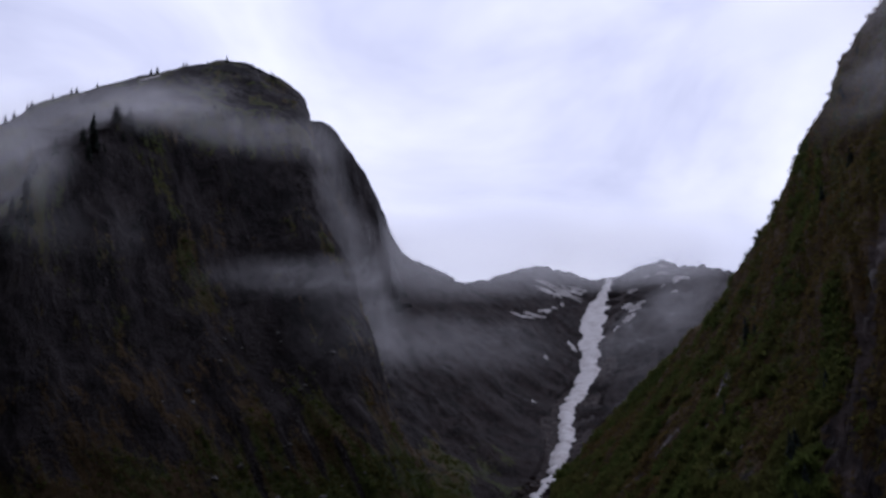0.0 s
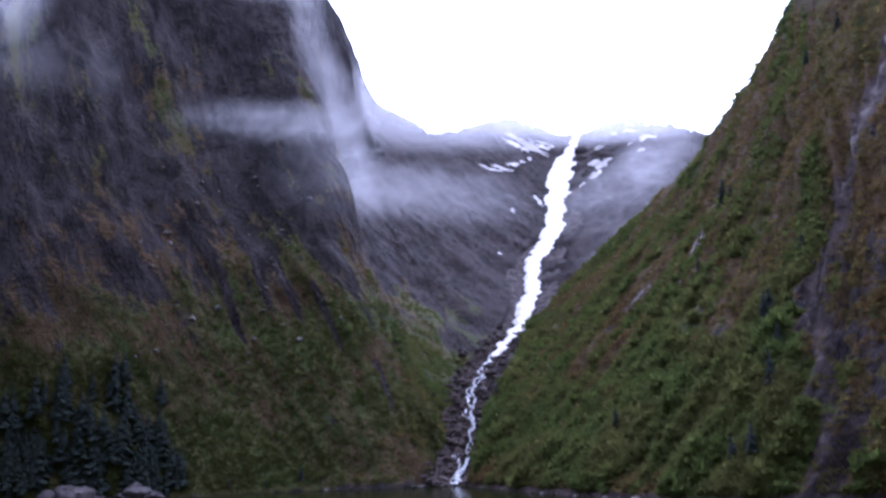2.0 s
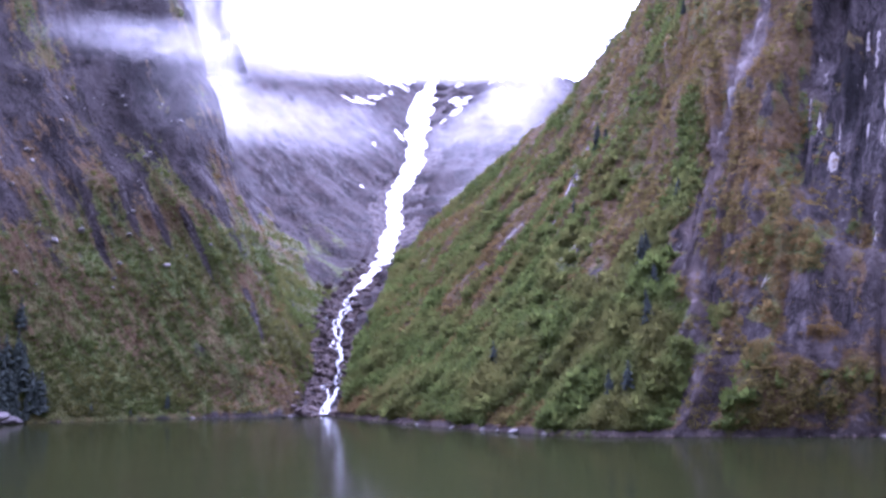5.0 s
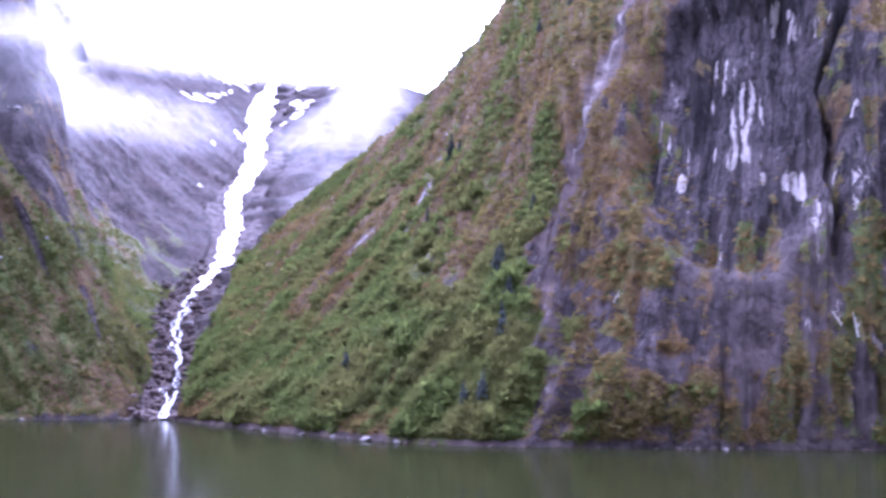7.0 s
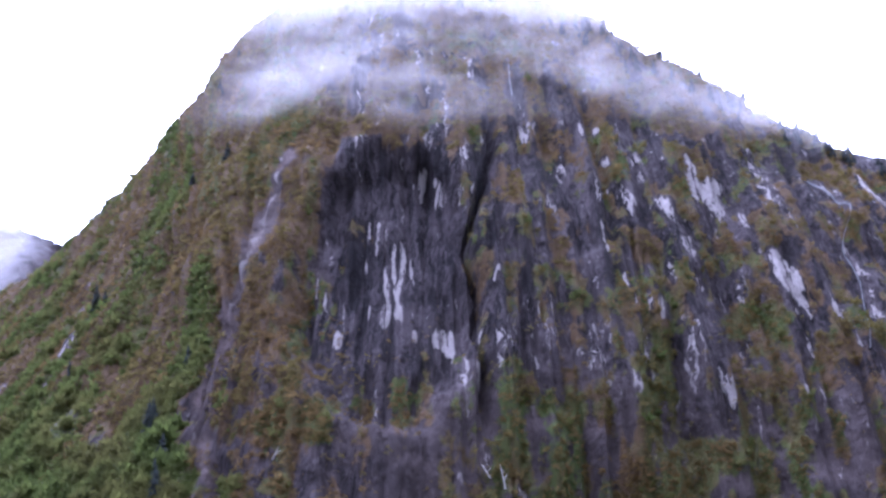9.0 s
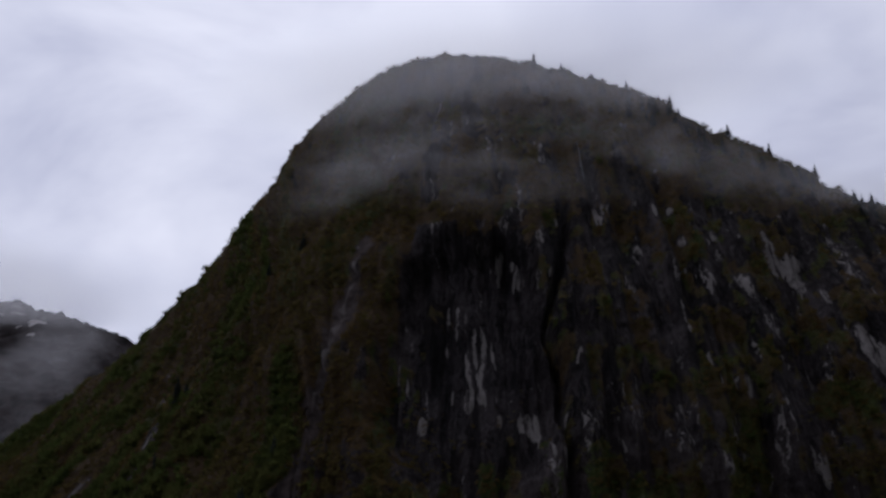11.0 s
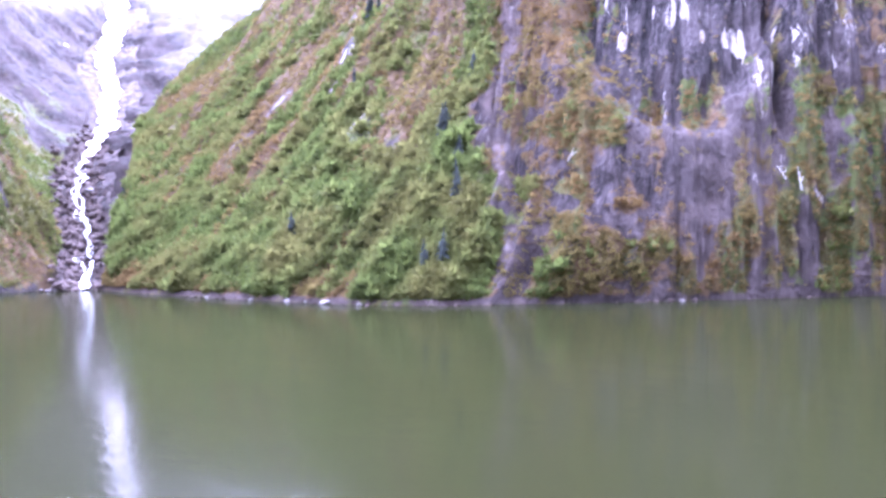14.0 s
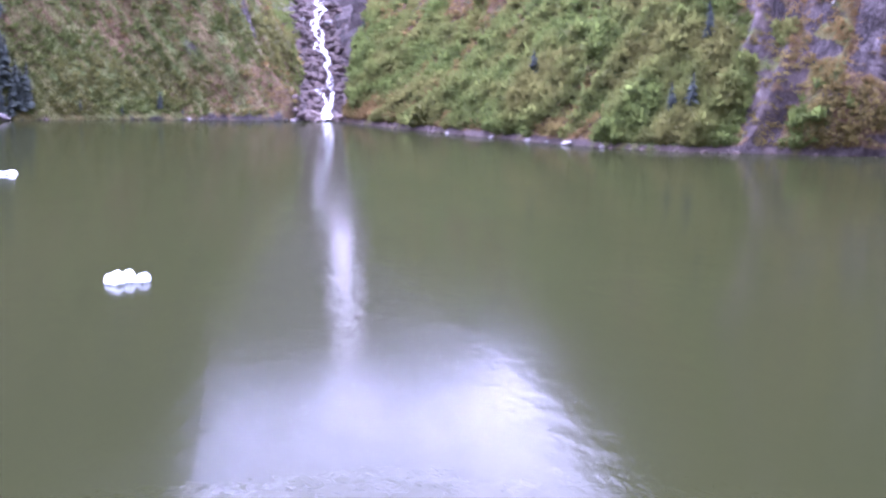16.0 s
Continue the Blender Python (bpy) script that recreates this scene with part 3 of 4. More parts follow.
def spots(marks, a, z, ragged, ka=1.0, kz=1.0):
    """1 on the places listed, falling off to 0 outside."""
    out = np.zeros(len(a))
    for ma, mz, wide, high, lean in marks:
        x, y = a - ka * ma, z - kz * mz
        c, s = math.cos(radians(lean)), math.sin(radians(lean))
        far = ((c * x - s * y) / wide) ** 2 + ((c * y + s * x) / high) ** 2
        out = np.maximum(out, smoothstep(0.42, 0.10, far + ragged))
    return out


CHUTE = ((0, 10, 33, 60, 82, 102, 117, 144, 170, 197, 218), (-140.0, -143.6, -144.6, -156.7, -159.2, -154.5, -155.3, -150.1, -148.0, -141.4, -138.8))


def right_cover(u, v, p):
    a, z = p[:, :2] @ STRIKE, p[:, 2]
    c = RIGHT.fall(u, v)
    patch = fbm(p / np.array([26.0, 26.0, 34.0]) + 3, 4)
    fine = fbm(p / np.array([7.0, 7.0, 11.0]) + 9, 3)
    lines = fbm(np.stack([c * 46, v * 2.2, 0 * u], -1), 3)
    wisp = fbm(np.stack([c * 120, v * 16, 0 * u + 6], -1), 4)
    rag = 0.10 * fine
    cliff = smoothstep(-9, 9, a - np.interp(z, (0, 60, 110, 200, 240, 300), (-98, -103, -126, -131, -124, -140)) + 16 * patch + 8 * fine) * smoothstep(0.44, 0.50, u)
    heath = np.maximum(spots(HEATH_HIGH, a, z, rag), spots(HEATH_LOW, a, z, rag))
    grass = np.maximum(spots(GRASS_HIGH, a, z, rag), spots(GRASS_LOW, a, z, rag))
    stony = spots(ROCK_LOW, a, z, 2 * rag)
    scrubby = smoothstep(-176, -150, a + 10 * patch) * smoothstep(125, 90, z) * (1 - cliff) * smoothstep(0.40, 0.44, u)
    # the green slope
    open_slope = 1.02 + 0.20 * patch + 0.20 * lines + 0.22 * fine - 0.75 * stony * (1 + fine) - scrubby * (0.20 - 0.7 * fbm(p / np.array([9.0, 9.0, 6.0]) + 21, 3)) + 0.3 * grass
    # the cliff
    hollow = smoothstep(1.2, 0.8, ((a + 87) / 41) ** 2 + ((z - 138) / 72) ** 2 + 0.2 * patch)
    top = smoothstep(205, 232, z + 12 * patch - 18 * smoothstep(-30, 0, a) + 14 * smoothstep(60, 110, a))
    growth = 0.20 + 0.08 * smoothstep(100, 70, z) + 0.25 * fbm(p / np.array([9.0, 9.0, 5.0]) + 21, 3) + 0.10 * smoothstep(-50, -30, a) + 0.70 * wisp + 0.22 * patch + 0.40 * fine + 0.12 * smoothstep(110, 40, z) * smoothstep(-50, -10, a) + np.maximum(0.42 * grass, 0.58 * heath) - 0.55 * hollow + 0.6 * top
    cover = open_slope * (1 - cliff) + growth * cliff
    wide = 3.8 + 2.6 * smoothstep(120, 150, z) * smoothstep(200, 170, z) + 0.8 * smoothstep(60, 20, z)
    stripe = np.exp(-(((a - np.interp(z, *CHUTE) + 3.0 * fine + 2.0 * patch) / wide) ** 2)) * smoothstep(232, 205, z)
    cover = cover - (0.72 + 0.43 * smoothstep(80, 120, z) + 0.5 * fine) * stripe - 0.8 * smoothstep(3.4, 1.4, z)
    dry_slope = 0.06 + 0.34 * smoothstep(45, 125, z) + 0.30 * fbm(p / 40.0 + 8, 3) + 0.70 * smoothstep(0.05, 0.40, -lines) + 0.55 * heath - 0.75 * grass + 0.35 * scrubby
    dry_cliff = 0.52 + 0.5 * fbm(p / 30.0 + 8, 3) + 0.55 * heath - 0.55 * grass + 0.2 * top
    dry = np.clip(dry_slope * (1 - cliff) + dry_cliff * cliff, 0, 1)
    fringe = fbm(np.stack([a / 3.0, z / 40.0, 0 * a + 8], -1), 3)
    comb = smoothstep(-0.02, 0.22, fbm(np.stack([a / 2.0, z / 30.0, 0 * a + 5], -1), 2))
    slab = np.maximum(spots(PALE_SLABS, a, z, 0.04 * fine + 0.14 * fringe + 0.13 * (1 - comb)), 0.74 * spots(PALE_LOW, a, z, 2 * rag))
    streak = np.maximum(spots(PALE_STREAKS, 0.75 * a, 0.8 * z, 0.12 * fringe, 0.75, 0.8), spots(THIN_STREAKS, a, z, 0.15 * fringe)) * comb
    cover = cover - 1.3 * slab - 0.9 * streak
    far = ((a + 87) / 41) ** 2 + ((z - 138) / 72) ** 2 + 0.2 * patch
    stain = smoothstep(0.15, 0.55, fbm(np.stack([a / 6.0, z / 70.0, 0 * a + 3], -1), 3)) * cliff * smoothstep(50, 110, z)
    # the hollow's shade painted in, deeper towards its rim, plus vertical wet stains
    damp_shade = np.clip(0.3 * hollow * (0.55 + 0.45 * smoothstep(0.3, 0.9, far)) + 0.8 * stain, 0, 1)
    random_wash = cliff * 0.46 * smoothstep(0.0, 0.5, fbm(np.stack([c * 90, v * 16.0, 4 + 0 * u], -1), 3)) * (1 - hollow) * smoothstep(20, 60, z)
    wash = np.maximum(np.maximum(0.98 * slab, 0.80 * streak), np.maximum(random_wash, (0.60 + 0.10 * smoothstep(100, 130, z) + 0.10 * fine) * stripe))
    talus = np.clip(0.9 * (1 - cliff) + 0.15 * patch, 0, 1) * (1 - 0.6 * scrubby) * (1 - 0.7 * stony)
    talus = np.maximum(talus, np.maximum(stripe, 0.5 * cliff * smoothstep(100, 70, z + 20 * patch)))
    return {"cover": np.clip(cover, 0, 1.2), "brush": dry, "wash": np.clip(wash, 0, 1), "talus": talus, "damp_shade": damp_shade}


def left_cover(u, v, p):
    c = LEFT.fall(u, v)
    patch = fbm(p / np.array([30.0, 30.0, 44.0]) + 5, 4)
    fine = fbm(p / np.array([8.0, 8.0, 12.0]) + 5, 3)
    scar = fbm(np.stack([c * 34, v * 7.0, 0 * u + 3], -1), 4)
    cover = 1.14 - 0.88 * smoothstep(0.08, 0.25, v + 0.09 * patch) + 0.42 * patch + 0.25 * fine - 0.50 * smoothstep(0.10, 0.5, scar + 0.3 * fine) * smoothstep(0.06, 0.2, v)
    cover = cover * smoothstep(0.70, 0.57, u + 0.06 * patch) + 0.26 * smoothstep(0.40, 0.52, v) * smoothstep(0.5, 0.2, u)
    cover = cover - 0.8 * smoothstep(3.4, 1.4, p[:, 2])
    dry = np.clip(0.10 + 0.55 * fbm(p / 50.0 + 2, 3) + 0.40 * smoothstep(0.05, 0.22, v) + 0.35 * smoothstep(0.37, 0.45, u) * smoothstep(0.56, 0.48, u) - 0.45 * smoothstep(0.3, 0.42, v) * smoothstep(0.5, 0.44, u), 0, 1)
    bare = marked(MARKS_LEFT, u, v, 1500, 620)
    cover = cover - 0.9 * bare
    wash = np.maximum(0.66 * bare, 0.1 * smoothstep(0.1, 0.6, scar))
    talus = np.clip(smoothstep(0.56, 0.66, u + 0.04 * patch) * smoothstep(0.8, 0.5, v) + 0.2 * smoothstep(0.30, 0.15, v), 0, 1)
    return {"cover": np.clip(cover, 0, 1.2), "brush": dry, "wash": np.clip(wash, 0, 1), "talus": talus}


def valley_cover(u, v, p):
    patch = fbm(p / 40.0 + 5, 3)
    return {"cover": np.clip(0.25 * patch, 0, 1), "brush": np.ones(len(u)), "wash": np.clip(0.3 * patch, 0, 1), "talus": 0.9 + 0 * u}


tagged(RIGHT.build("mountain_right", M_right, 1040, 300, right_cover), "steep mountain of dark wet cliffs and green alder slopes", "mountain", kind="structure")
tagged(LEFT.build("mountain_left", M_left, 560, 260, left_cover), "rounded dark granite mountain with a sheer cliff above scrub", "mountain", kind="structure")
tagged(VALLEY.build("valley_side", M_valley, 260, 130, valley_cover), "bare grey-brown rock side of the hanging valley", "mountain", kind="structure")

GULLY = [(2, 606, -1.5), (6, 622, 2), (16, 698, 28), (24, 778, 57), (40, 857, 77), (71, 965, 111), (93, 1083, 153), (111, 1222, 200), (138, 1330, 235), (158, 1418, 270), (178, 1557, 333), (208, 1714, 407), (257, 1889, 484), (285, 2020, 540)]


def ribbon(name, material, a, b, width, lift, nu, nc, rough, seed, ragged=0.3, sag=0.0, wander=0.0):
    """A strip that follows the gully from a to b: width by u, lifted, with ragged rims."""
    u = np.linspace(a, b, nu)
    mid = glide(GULLY, u)
    run = np.gradient(mid, axis=0)
    side = np.stack([run[:, 1], -run[:, 0], 0 * run[:, 0]], -1)
    side /= np.linalg.norm(side, axis=1, keepdims=True)
    w = np.array([width(x) for x in u])
    rows = []
    for c in np.linspace(-1, 1, nc):
        rag = 1 + ragged * fbm(np.stack([mid[:, 1] / 24.0, np.full(nu, np.sign(c) * 3 + seed), 0 * u], -1), 3)
        shift = wander * fbm(np.stack([mid[:, 1] / 13.0, np.full(nu, seed + 0.5), 0 * u], -1), 3)
        row = mid + side * (c * w * rag + shift)[:, None]
        row[:, 2] += lift * (1 - c * c) + sag * c * c + rough * fbm(row / np.array([9.0, 9.0, 9.0]) + seed, 3)
        rows.append(row)
    p = np.stack(rows, 1)
    return mesh_object(name, p.reshape(-1, 3), grid_faces(nu, nc), material)


bed = ribbon("gully_bed", M_bed, 0.0, 1.0, lambda x: 11 + 34 * x, -2.0, 520, 41, 2.4, 2.0, 0.1, 1.5)
tagged(bed, "gully floor of broken dark boulders and rubble", "ground", kind="structure")
snow = ribbon("snow_chute", M_snow, 4.0 / 13, 0.99, lambda x: float(np.interp(x, (0.3, 0.32, 0.38, 0.42, 0.47, 0.6, 0.72, 0.79, 0.84, 0.9, 1.0), (2.5, 4.5, 6.0, 8.0, 6.5, 10, 13, 18, 23, 11, 13))), 3.0, 640, 15, 1.2, 6.0, 0.2, 0.3, 4.0)
tagged(snow, "long tongue of dirty white avalanche snow in the gully", "snow")
stream = ribbon("stream", M_foam, 0.02, 4.15 / 13, lambda x: 0.95 + 1.3 * smoothstep(0.10, 0.02, x), 2.2, 300, 7, 0.6, 11.0, 1.3, 1.2, 3.6)
branch = ribbon("stream", M_foam, 0.02, 3.6 / 13, lambda x: 0.5 + 0.4 * smoothstep(0.10, 0.02, x), 2.4, 300, 7, 0.6, 17.0, 1.3, 1.4, 6.5)
tagged(branch, "thin white side branch of the meltwater stream", "stream")
tagged(stream, "white rushing meltwater stream tumbling down the gully", "stream")

# the far shore, behind the ship
OPPOSITE = Slope(
    [[(1500, -250, 0), (900, -330, 0), (300, -380, 0), (-300, -350, 0), (-900, -250, 0), (-1500, 100, 0)],
     [(1700, -700, 420), (1000, -760, 520), (320, -800, 560), (-330, -780, 540), (-1050, -650, 520), (-1800, -150, 430)]],
    [1.2] * 6, (6.0, 8.0, 1.0), 40.0, 2.2, ((0, 1), (0.0, 0.0)))


def opposite_cover(u, v, p):
    return {"cover": np.clip(0.7 + 0.4 * fbm(p / 80.0, 3), 0, 1), "brush": 0.3 + 0 * u, "wash": 0 * u, "talus": 0 * u}


tagged(OPPOSITE.build("mountain_opposite", M_left, 160, 60, opposite_cover), "dark wooded mountainside across the fjord", "mountain", kind="structure")


# ---- snow and bare rock lying on the slopes ----
def drape(slope, u, v, wide, high, lean, seed, lift=0.7, rings=6, spokes=40):
    """A ragged patch of the given metres that hugs a slope; its rim sinks into the ground."""
    rnd = np.random.RandomState(seed)
    here, _ = slope.surface([u], [v])
    du = np.linalg.norm(slope.place([u + 0.004], [v]) - slope.place([u - 0.004], [v])) / 0.008
    dv = np.linalg.norm(slope.place([u], [v + 0.004]) - slope.place([u], [v - 0.004])) / 0.008
    a = np.linspace(0, 2 * math.pi, spokes, endpoint=False)
    rag = np.maximum(1 + 1.0 * fbm(np.stack([2.6 * np.cos(a), 2.6 * np.sin(a), np.full(spokes, seed * 1.7)], -1), 4, 0.6), 0.25)
    r = np.linspace(0.0, 1.0, rings + 1)[1:]
    x = np.concatenate([[0], (r[:, None] * rag * np.cos(a)).ravel()]) * wide / 2
    y = np.concatenate([[0], (r[:, None] * rag * np.sin(a)).ravel()]) * high / 2
    c, s = math.cos(radians(lean)), math.sin(radians(lean))
    x, y = c * x - s * y, s * x + c * y
    p, n = slope.surface(np.clip(u + x / du, 0, 1), np.clip(v + y / dv, 0.001, 1))
    ring = np.concatenate([[0], np.repeat(r, spokes)])
    p = p + n * (lift * np.where(ring > 0.95, -1.2, 1.0) + 0.3 * lift * fbm(p / 3.0, 2))[:, None]
    faces = []
    for k in range(rings):
        for j in range(spokes):
            j2 = (j + 1) % spokes
            o = 1 + k * spokes
            if k == 0:
                faces.append((0, 1 + j, 1 + j2, 1 + j2))
            else:
                faces.append((o - spokes + j, o + j, o + j2, o - spokes + j2))
    tri = [(f[0], f[1], f[2]) for f in faces] + [(f[0], f[2], f[3]) for f in faces if f[2] != f[3]]
    return p, np.array(tri)


def snow_patch(slope, u, v, wide, high, lean, seed):
    p, tri = drape(slope, u, v, wide, high, lean, seed, 1.0)
    return tagged(mesh_object("snow_patch", p, tri, M_snow), "patch of old snow lying on dark rock", "snow", "snow patches on the headwall")


for n, (u, v, wide, high, lean) in enumerate(((0.852, 0.300, 30, 7, -25), (0.868, 0.270, 36, 9, -25), (0.884, 0.245, 30, 8, -25), (0.915, 0.27, 44, 11, -30), (0.935, 0.215, 60, 16, -30),
                                              (0.955, 0.18, 44, 12, -30), (0.965, 0.14, 36, 9, -35), (0.93, 0.30, 40, 8, -30), (0.874, 0.057, 16, 22, 20))):
    snow_patch(LEFT, u, v, 1.9 * wide, 0.8 * high, lean, 3 + n)
for n, (u, v, wide, high, lean) in enumerate(((0.287, 0.945, 16, 6, 0), (0.300, 0.965, 12, 5, 0), (0.318, 0.985, 18, 4, 0), (0.345, 0.99, 20, 4, 0), (0.834, 0.117, 12, 9, 0), (0.7725, 0.037, 5, 16, 20), (0.905, 0.32, 30, 7, -25), (0.897, 0.21, 20, 6, -25), (0.945, 0.24, 26, 7, -30), (0.92, 0.17, 16, 6, -20))):
    snow_patch(LEFT, u, v, wide, high, lean, 40 + n)
for n, (u, v, wide, high, lean) in enumerate(((0.700, 0.135, 24, 30, 0), (0.664, 0.106, 14, 22, 10), (0.794, 0.117, 10, 16, 0), (0.708, 0.092, 8, 18, 0), (0.701, 0.298, 9, 16, 20), (0.79, 0.341, 20, 26, -20),
                                              (0.94, 0.372, 30, 14, -10), (0.82, 0.395, 26, 14, 20), (0.65, 0.052, 7, 12, 0), (0.88, 0.3, 16, 24, 15), (0.86, 0.2, 10, 14, 0), (0.76, 0.25, 8, 14, 10))):
    snow_patch(VALLEY, u, v, wide, high, lean, 70 + n)


# ---- trees and scrub ----
def conifer_meshes(seed):
    """A spruce 1 m tall: trunk, and a crown of drooping boughs in whorls with gaps."""
    rnd = random.Random(seed)
    bm = bmesh.new()
    bmesh.ops.create_cone(bm, cap_ends=True, segments=6, radius1=0.018, radius2=0.003, depth=1.0, matrix=pose(0, 0, 0.5))
    trunk = bpy.data.meshes.new("trunk")
    bm.to_mesh(trunk)
    bm.free()
    trunk.materials.append(M_trunk)
    verts, faces = [], []
    for w in range(19):
        h = 0.07 + 0.91 * (w / 18) ** 0.92
        reach = 0.25 * (1 - h) ** 0.8 + 0.012
        for b in range(11 if w < 12 else 7):
            if rnd.random() < 0.12:
                continue
            a = rnd.uniform(0, 2 * math.pi)
            r = reach * rnd.uniform(0.65, 1.2)
            droop, half = r * rnd.uniform(0.25, 0.6), r * rnd.uniform(0.26, 0.4)
            c, s = math.cos(a), math.sin(a)
            o = len(verts)
            for x, y, z in ((0.0, 0.0, 0.030), (r * 0.62, half, -droop * 0.7), (r, 0, -droop), (r * 0.62, -half, -droop * 0.7), (r * 0.5, 0, 0.012 - droop * 0.2)):
                verts.append((c * x - s * y, s * x + c * y, h + z))
            faces += [(o, o + 1, o + 4), (o + 1, o + 2, o + 4), (o + 2, o + 3, o + 4), (o + 3, o, o + 4)]
    crown = bpy.data.meshes.new("crown")
    crown.from_pydata(verts, [], faces)
    crown.materials.append(M_needles)
    return trunk, crown


SPRUCES = [conifer_meshes(s) for s in (1, 2, 3, 4)]
pick = random.Random(5)


def conifer(slope, u, v, tall, label, group):
    p, _ = slope.surface([u], [v])
    base = new("conifer_tree")
    for name, me in zip(("trunk", "crown"), SPRUCES[pick.randrange(4)]):
        new(name, me).parent = base
    wide = tall * pick.uniform(0.85, 1.2)
    base.matrix_basis = Matrix.Translation(p[0] - np.array([0, 0, 0.9])) @ pose(0, 0, 0, pick.uniform(-3, 3), pick.uniform(-3, 3), pick.uniform(0, 360)) @ Matrix.Diagonal((wide, wide, tall, 1))
    return tagged(base, label, "tree", group)


for _ in range(170):
    u = pick.uniform(0.11, 0.262)
    v = pick.uniform(0.004, 0.125) * pick.uniform(0.3, 1) * (1 if u < 0.25 else 0.7)
    conifer(LEFT, u, v, pick.uniform(11, 24), "dark green spruce on the steep rocky shore", "shore spruces")
for n in range(46):
    u = 0.10 + 0.27 * (n + pick.random()) / 46
    conifer(LEFT, u, 0.5 + pick.uniform(-0.035, 0.02), pick.uniform(5, 14) * (1.15 if u < 0.3 else 0.6), "dark spruce on the skyline of the shoulder", "skyline spruces")
for n in range(22):
    conifer(LEFT, pick.uniform(0.13, 0.40), pick.uniform(0.93, 0.995), pick.uniform(5, 10), "small dark spruce on the snowy dome", "summit spruces")
for u, v, tall in ((0.4163, 0.155, 15), (0.3948, 0.068, 13), (0.3805, 0.060, 12), (0.2804, 0.132, 10), (0.4177, 0.278, 12), (0.4778, 0.325, 10), (0.3834, 0.600, 16), (0.4449, 0.348, 13),
                   (0.475, 0.310, 9), (0.4149, 0.262, 14), (0.4206, 0.210, 12), (0.3906, 0.600, 10), (0.36, 0.45, 9), (0.33, 0.3, 8), (0.50, 0.70, 12), (0.47, 0.74, 10)):
    conifer(RIGHT, u, v, tall, "lone dark spruce among green alder scrub", "slope spruces")
for n in range(100):
    u = pick.uniform(0.68, 0.95)
    conifer(RIGHT, u, pick.uniform(0.84, 0.99), pick.uniform(6, 13), "dark spruce in mist along the mountain crest", "crest spruces")
for n in range(14):
    conifer(RIGHT, pick.uniform(0.38, 0.6), pick.uniform(0.86, 0.97), pick.uniform(4, 8), "small dark spruce in mist along the mountain crest", "crest spruces")
for u, v, tall in ((0.3505, 0.008, 9), (0.318, 0.004, 5), (0.365, 0.004, 4), (0.29, 0.006, 6)):
    conifer(LEFT, u, v, tall, "small dark spruce at the water's edge", "shore spruces")


def thicket(name, slope, count, fits, size, material, label, seed, squat=0.95, core_size=0.86, k=11):
    """Bushes as ragged crowns of small leaf clumps, sown where the ground suits them; nobody could count them."""
    rnd = np.random.RandomState(seed)
    u, v = rnd.rand(count * 6), rnd.rand(count * 6) ** 1.15
    p, normal = slope.surface(u, v)
    keep = (rnd.rand(len(u)) < fits(u, v, p)) & (p[:, 2] > 2.2)
    p, normal = p[keep][:count], normal[keep][:count]
    n = len(p)
    bm = bmesh.new()
    bmesh.ops.create_icosphere(bm, subdivisions=1, radius=1.0)
    core = np.array([x.co for x in bm.verts])
    core_f = np.array([[x.index for x in f.verts] for f in bm.faces])
    bm.free()
    tufts = []
    for _ in range(k):
        d = rnd.normal(size=3)
        d[2] = abs(d[2]) * 0.8
        d /= np.linalg.norm(d)
        side = np.cross(d, rnd.normal(size=3))
        side /= np.linalg.norm(side)
        tufts += [d * 0.7 + side * 0.34, d * 0.7 - side * 0.34, d * rnd.uniform(1.15, 1.5) + side * rnd.uniform(-0.3, 0.3)]
    tufts, tuft_f = np.array(tufts), np.arange(3 * k).reshape(-1, 3)
    shape = np.vstack([core * core_size, tufts]) if core_size else tufts
    faces = np.vstack([core_f, len(core) + tuft_f]) if core_size else tuft_f
    s = size[0] + (size[1] - size[0]) * rnd.rand(n) ** 2
    turn = rnd.rand(n) * 2 * math.pi
    c, sn = np.cos(turn)[:, None], np.sin(turn)[:, None]
    jolt = shape[None] * (1 + 0.28 * rnd.normal(size=(n, len(shape), 1)))
    x = (c * jolt[..., 0] - sn * jolt[..., 1]) * s[:, None]
    y = (sn * jolt[..., 0] + c * jolt[..., 1]) * s[:, None]
    z = jolt[..., 2] * s[:, None] * squat * (0.8 + 0.5 * rnd.rand(n))[:, None]
    verts = np.stack([x, y, z], -1) + (p + normal * (0.25 * s)[:, None])[:, None]
    allf = (faces[None] + (np.arange(n) * len(shape))[:, None, None]).reshape(-1, 3)
    return tagged(mesh_object(name, verts.reshape(-1, 3), allf, material, smooth=False), label, "shrubs", kind="stuff")


def alder_right(u, v, p):
    c = right_cover(u, v, p)
    return np.clip((c["cover"] - 0.66) * 3.0, 0, 1) * np.clip(1.1 - 1.35 * c["brush"], 0, 1) * np.where(u > 0.475, 0.06, 1.0) * smoothstep(0.02, 0.06, u)


def alder_big(u, v, p):
    rows = fbm(np.stack([RIGHT.fall(u, v) * 46, v * 2.2, 0 * u], -1), 3)
    return alder_right(u, v, p) * smoothstep(-0.05, 0.35, rows + 0.6 * fbm(p / 14.0 + 4, 2)) * (p[:, 2] < 130)


def scrub_right(u, v, p):
    c = right_cover(u, v, p)
    return np.clip((c["cover"] - 0.42) * 1.9, 0, 1) * np.where(u > 0.475, 0.8, np.clip(1.5 * c["brush"] - 0.35, 0, 1)) * np.where(u > 0.42, 1.0, 0.75)


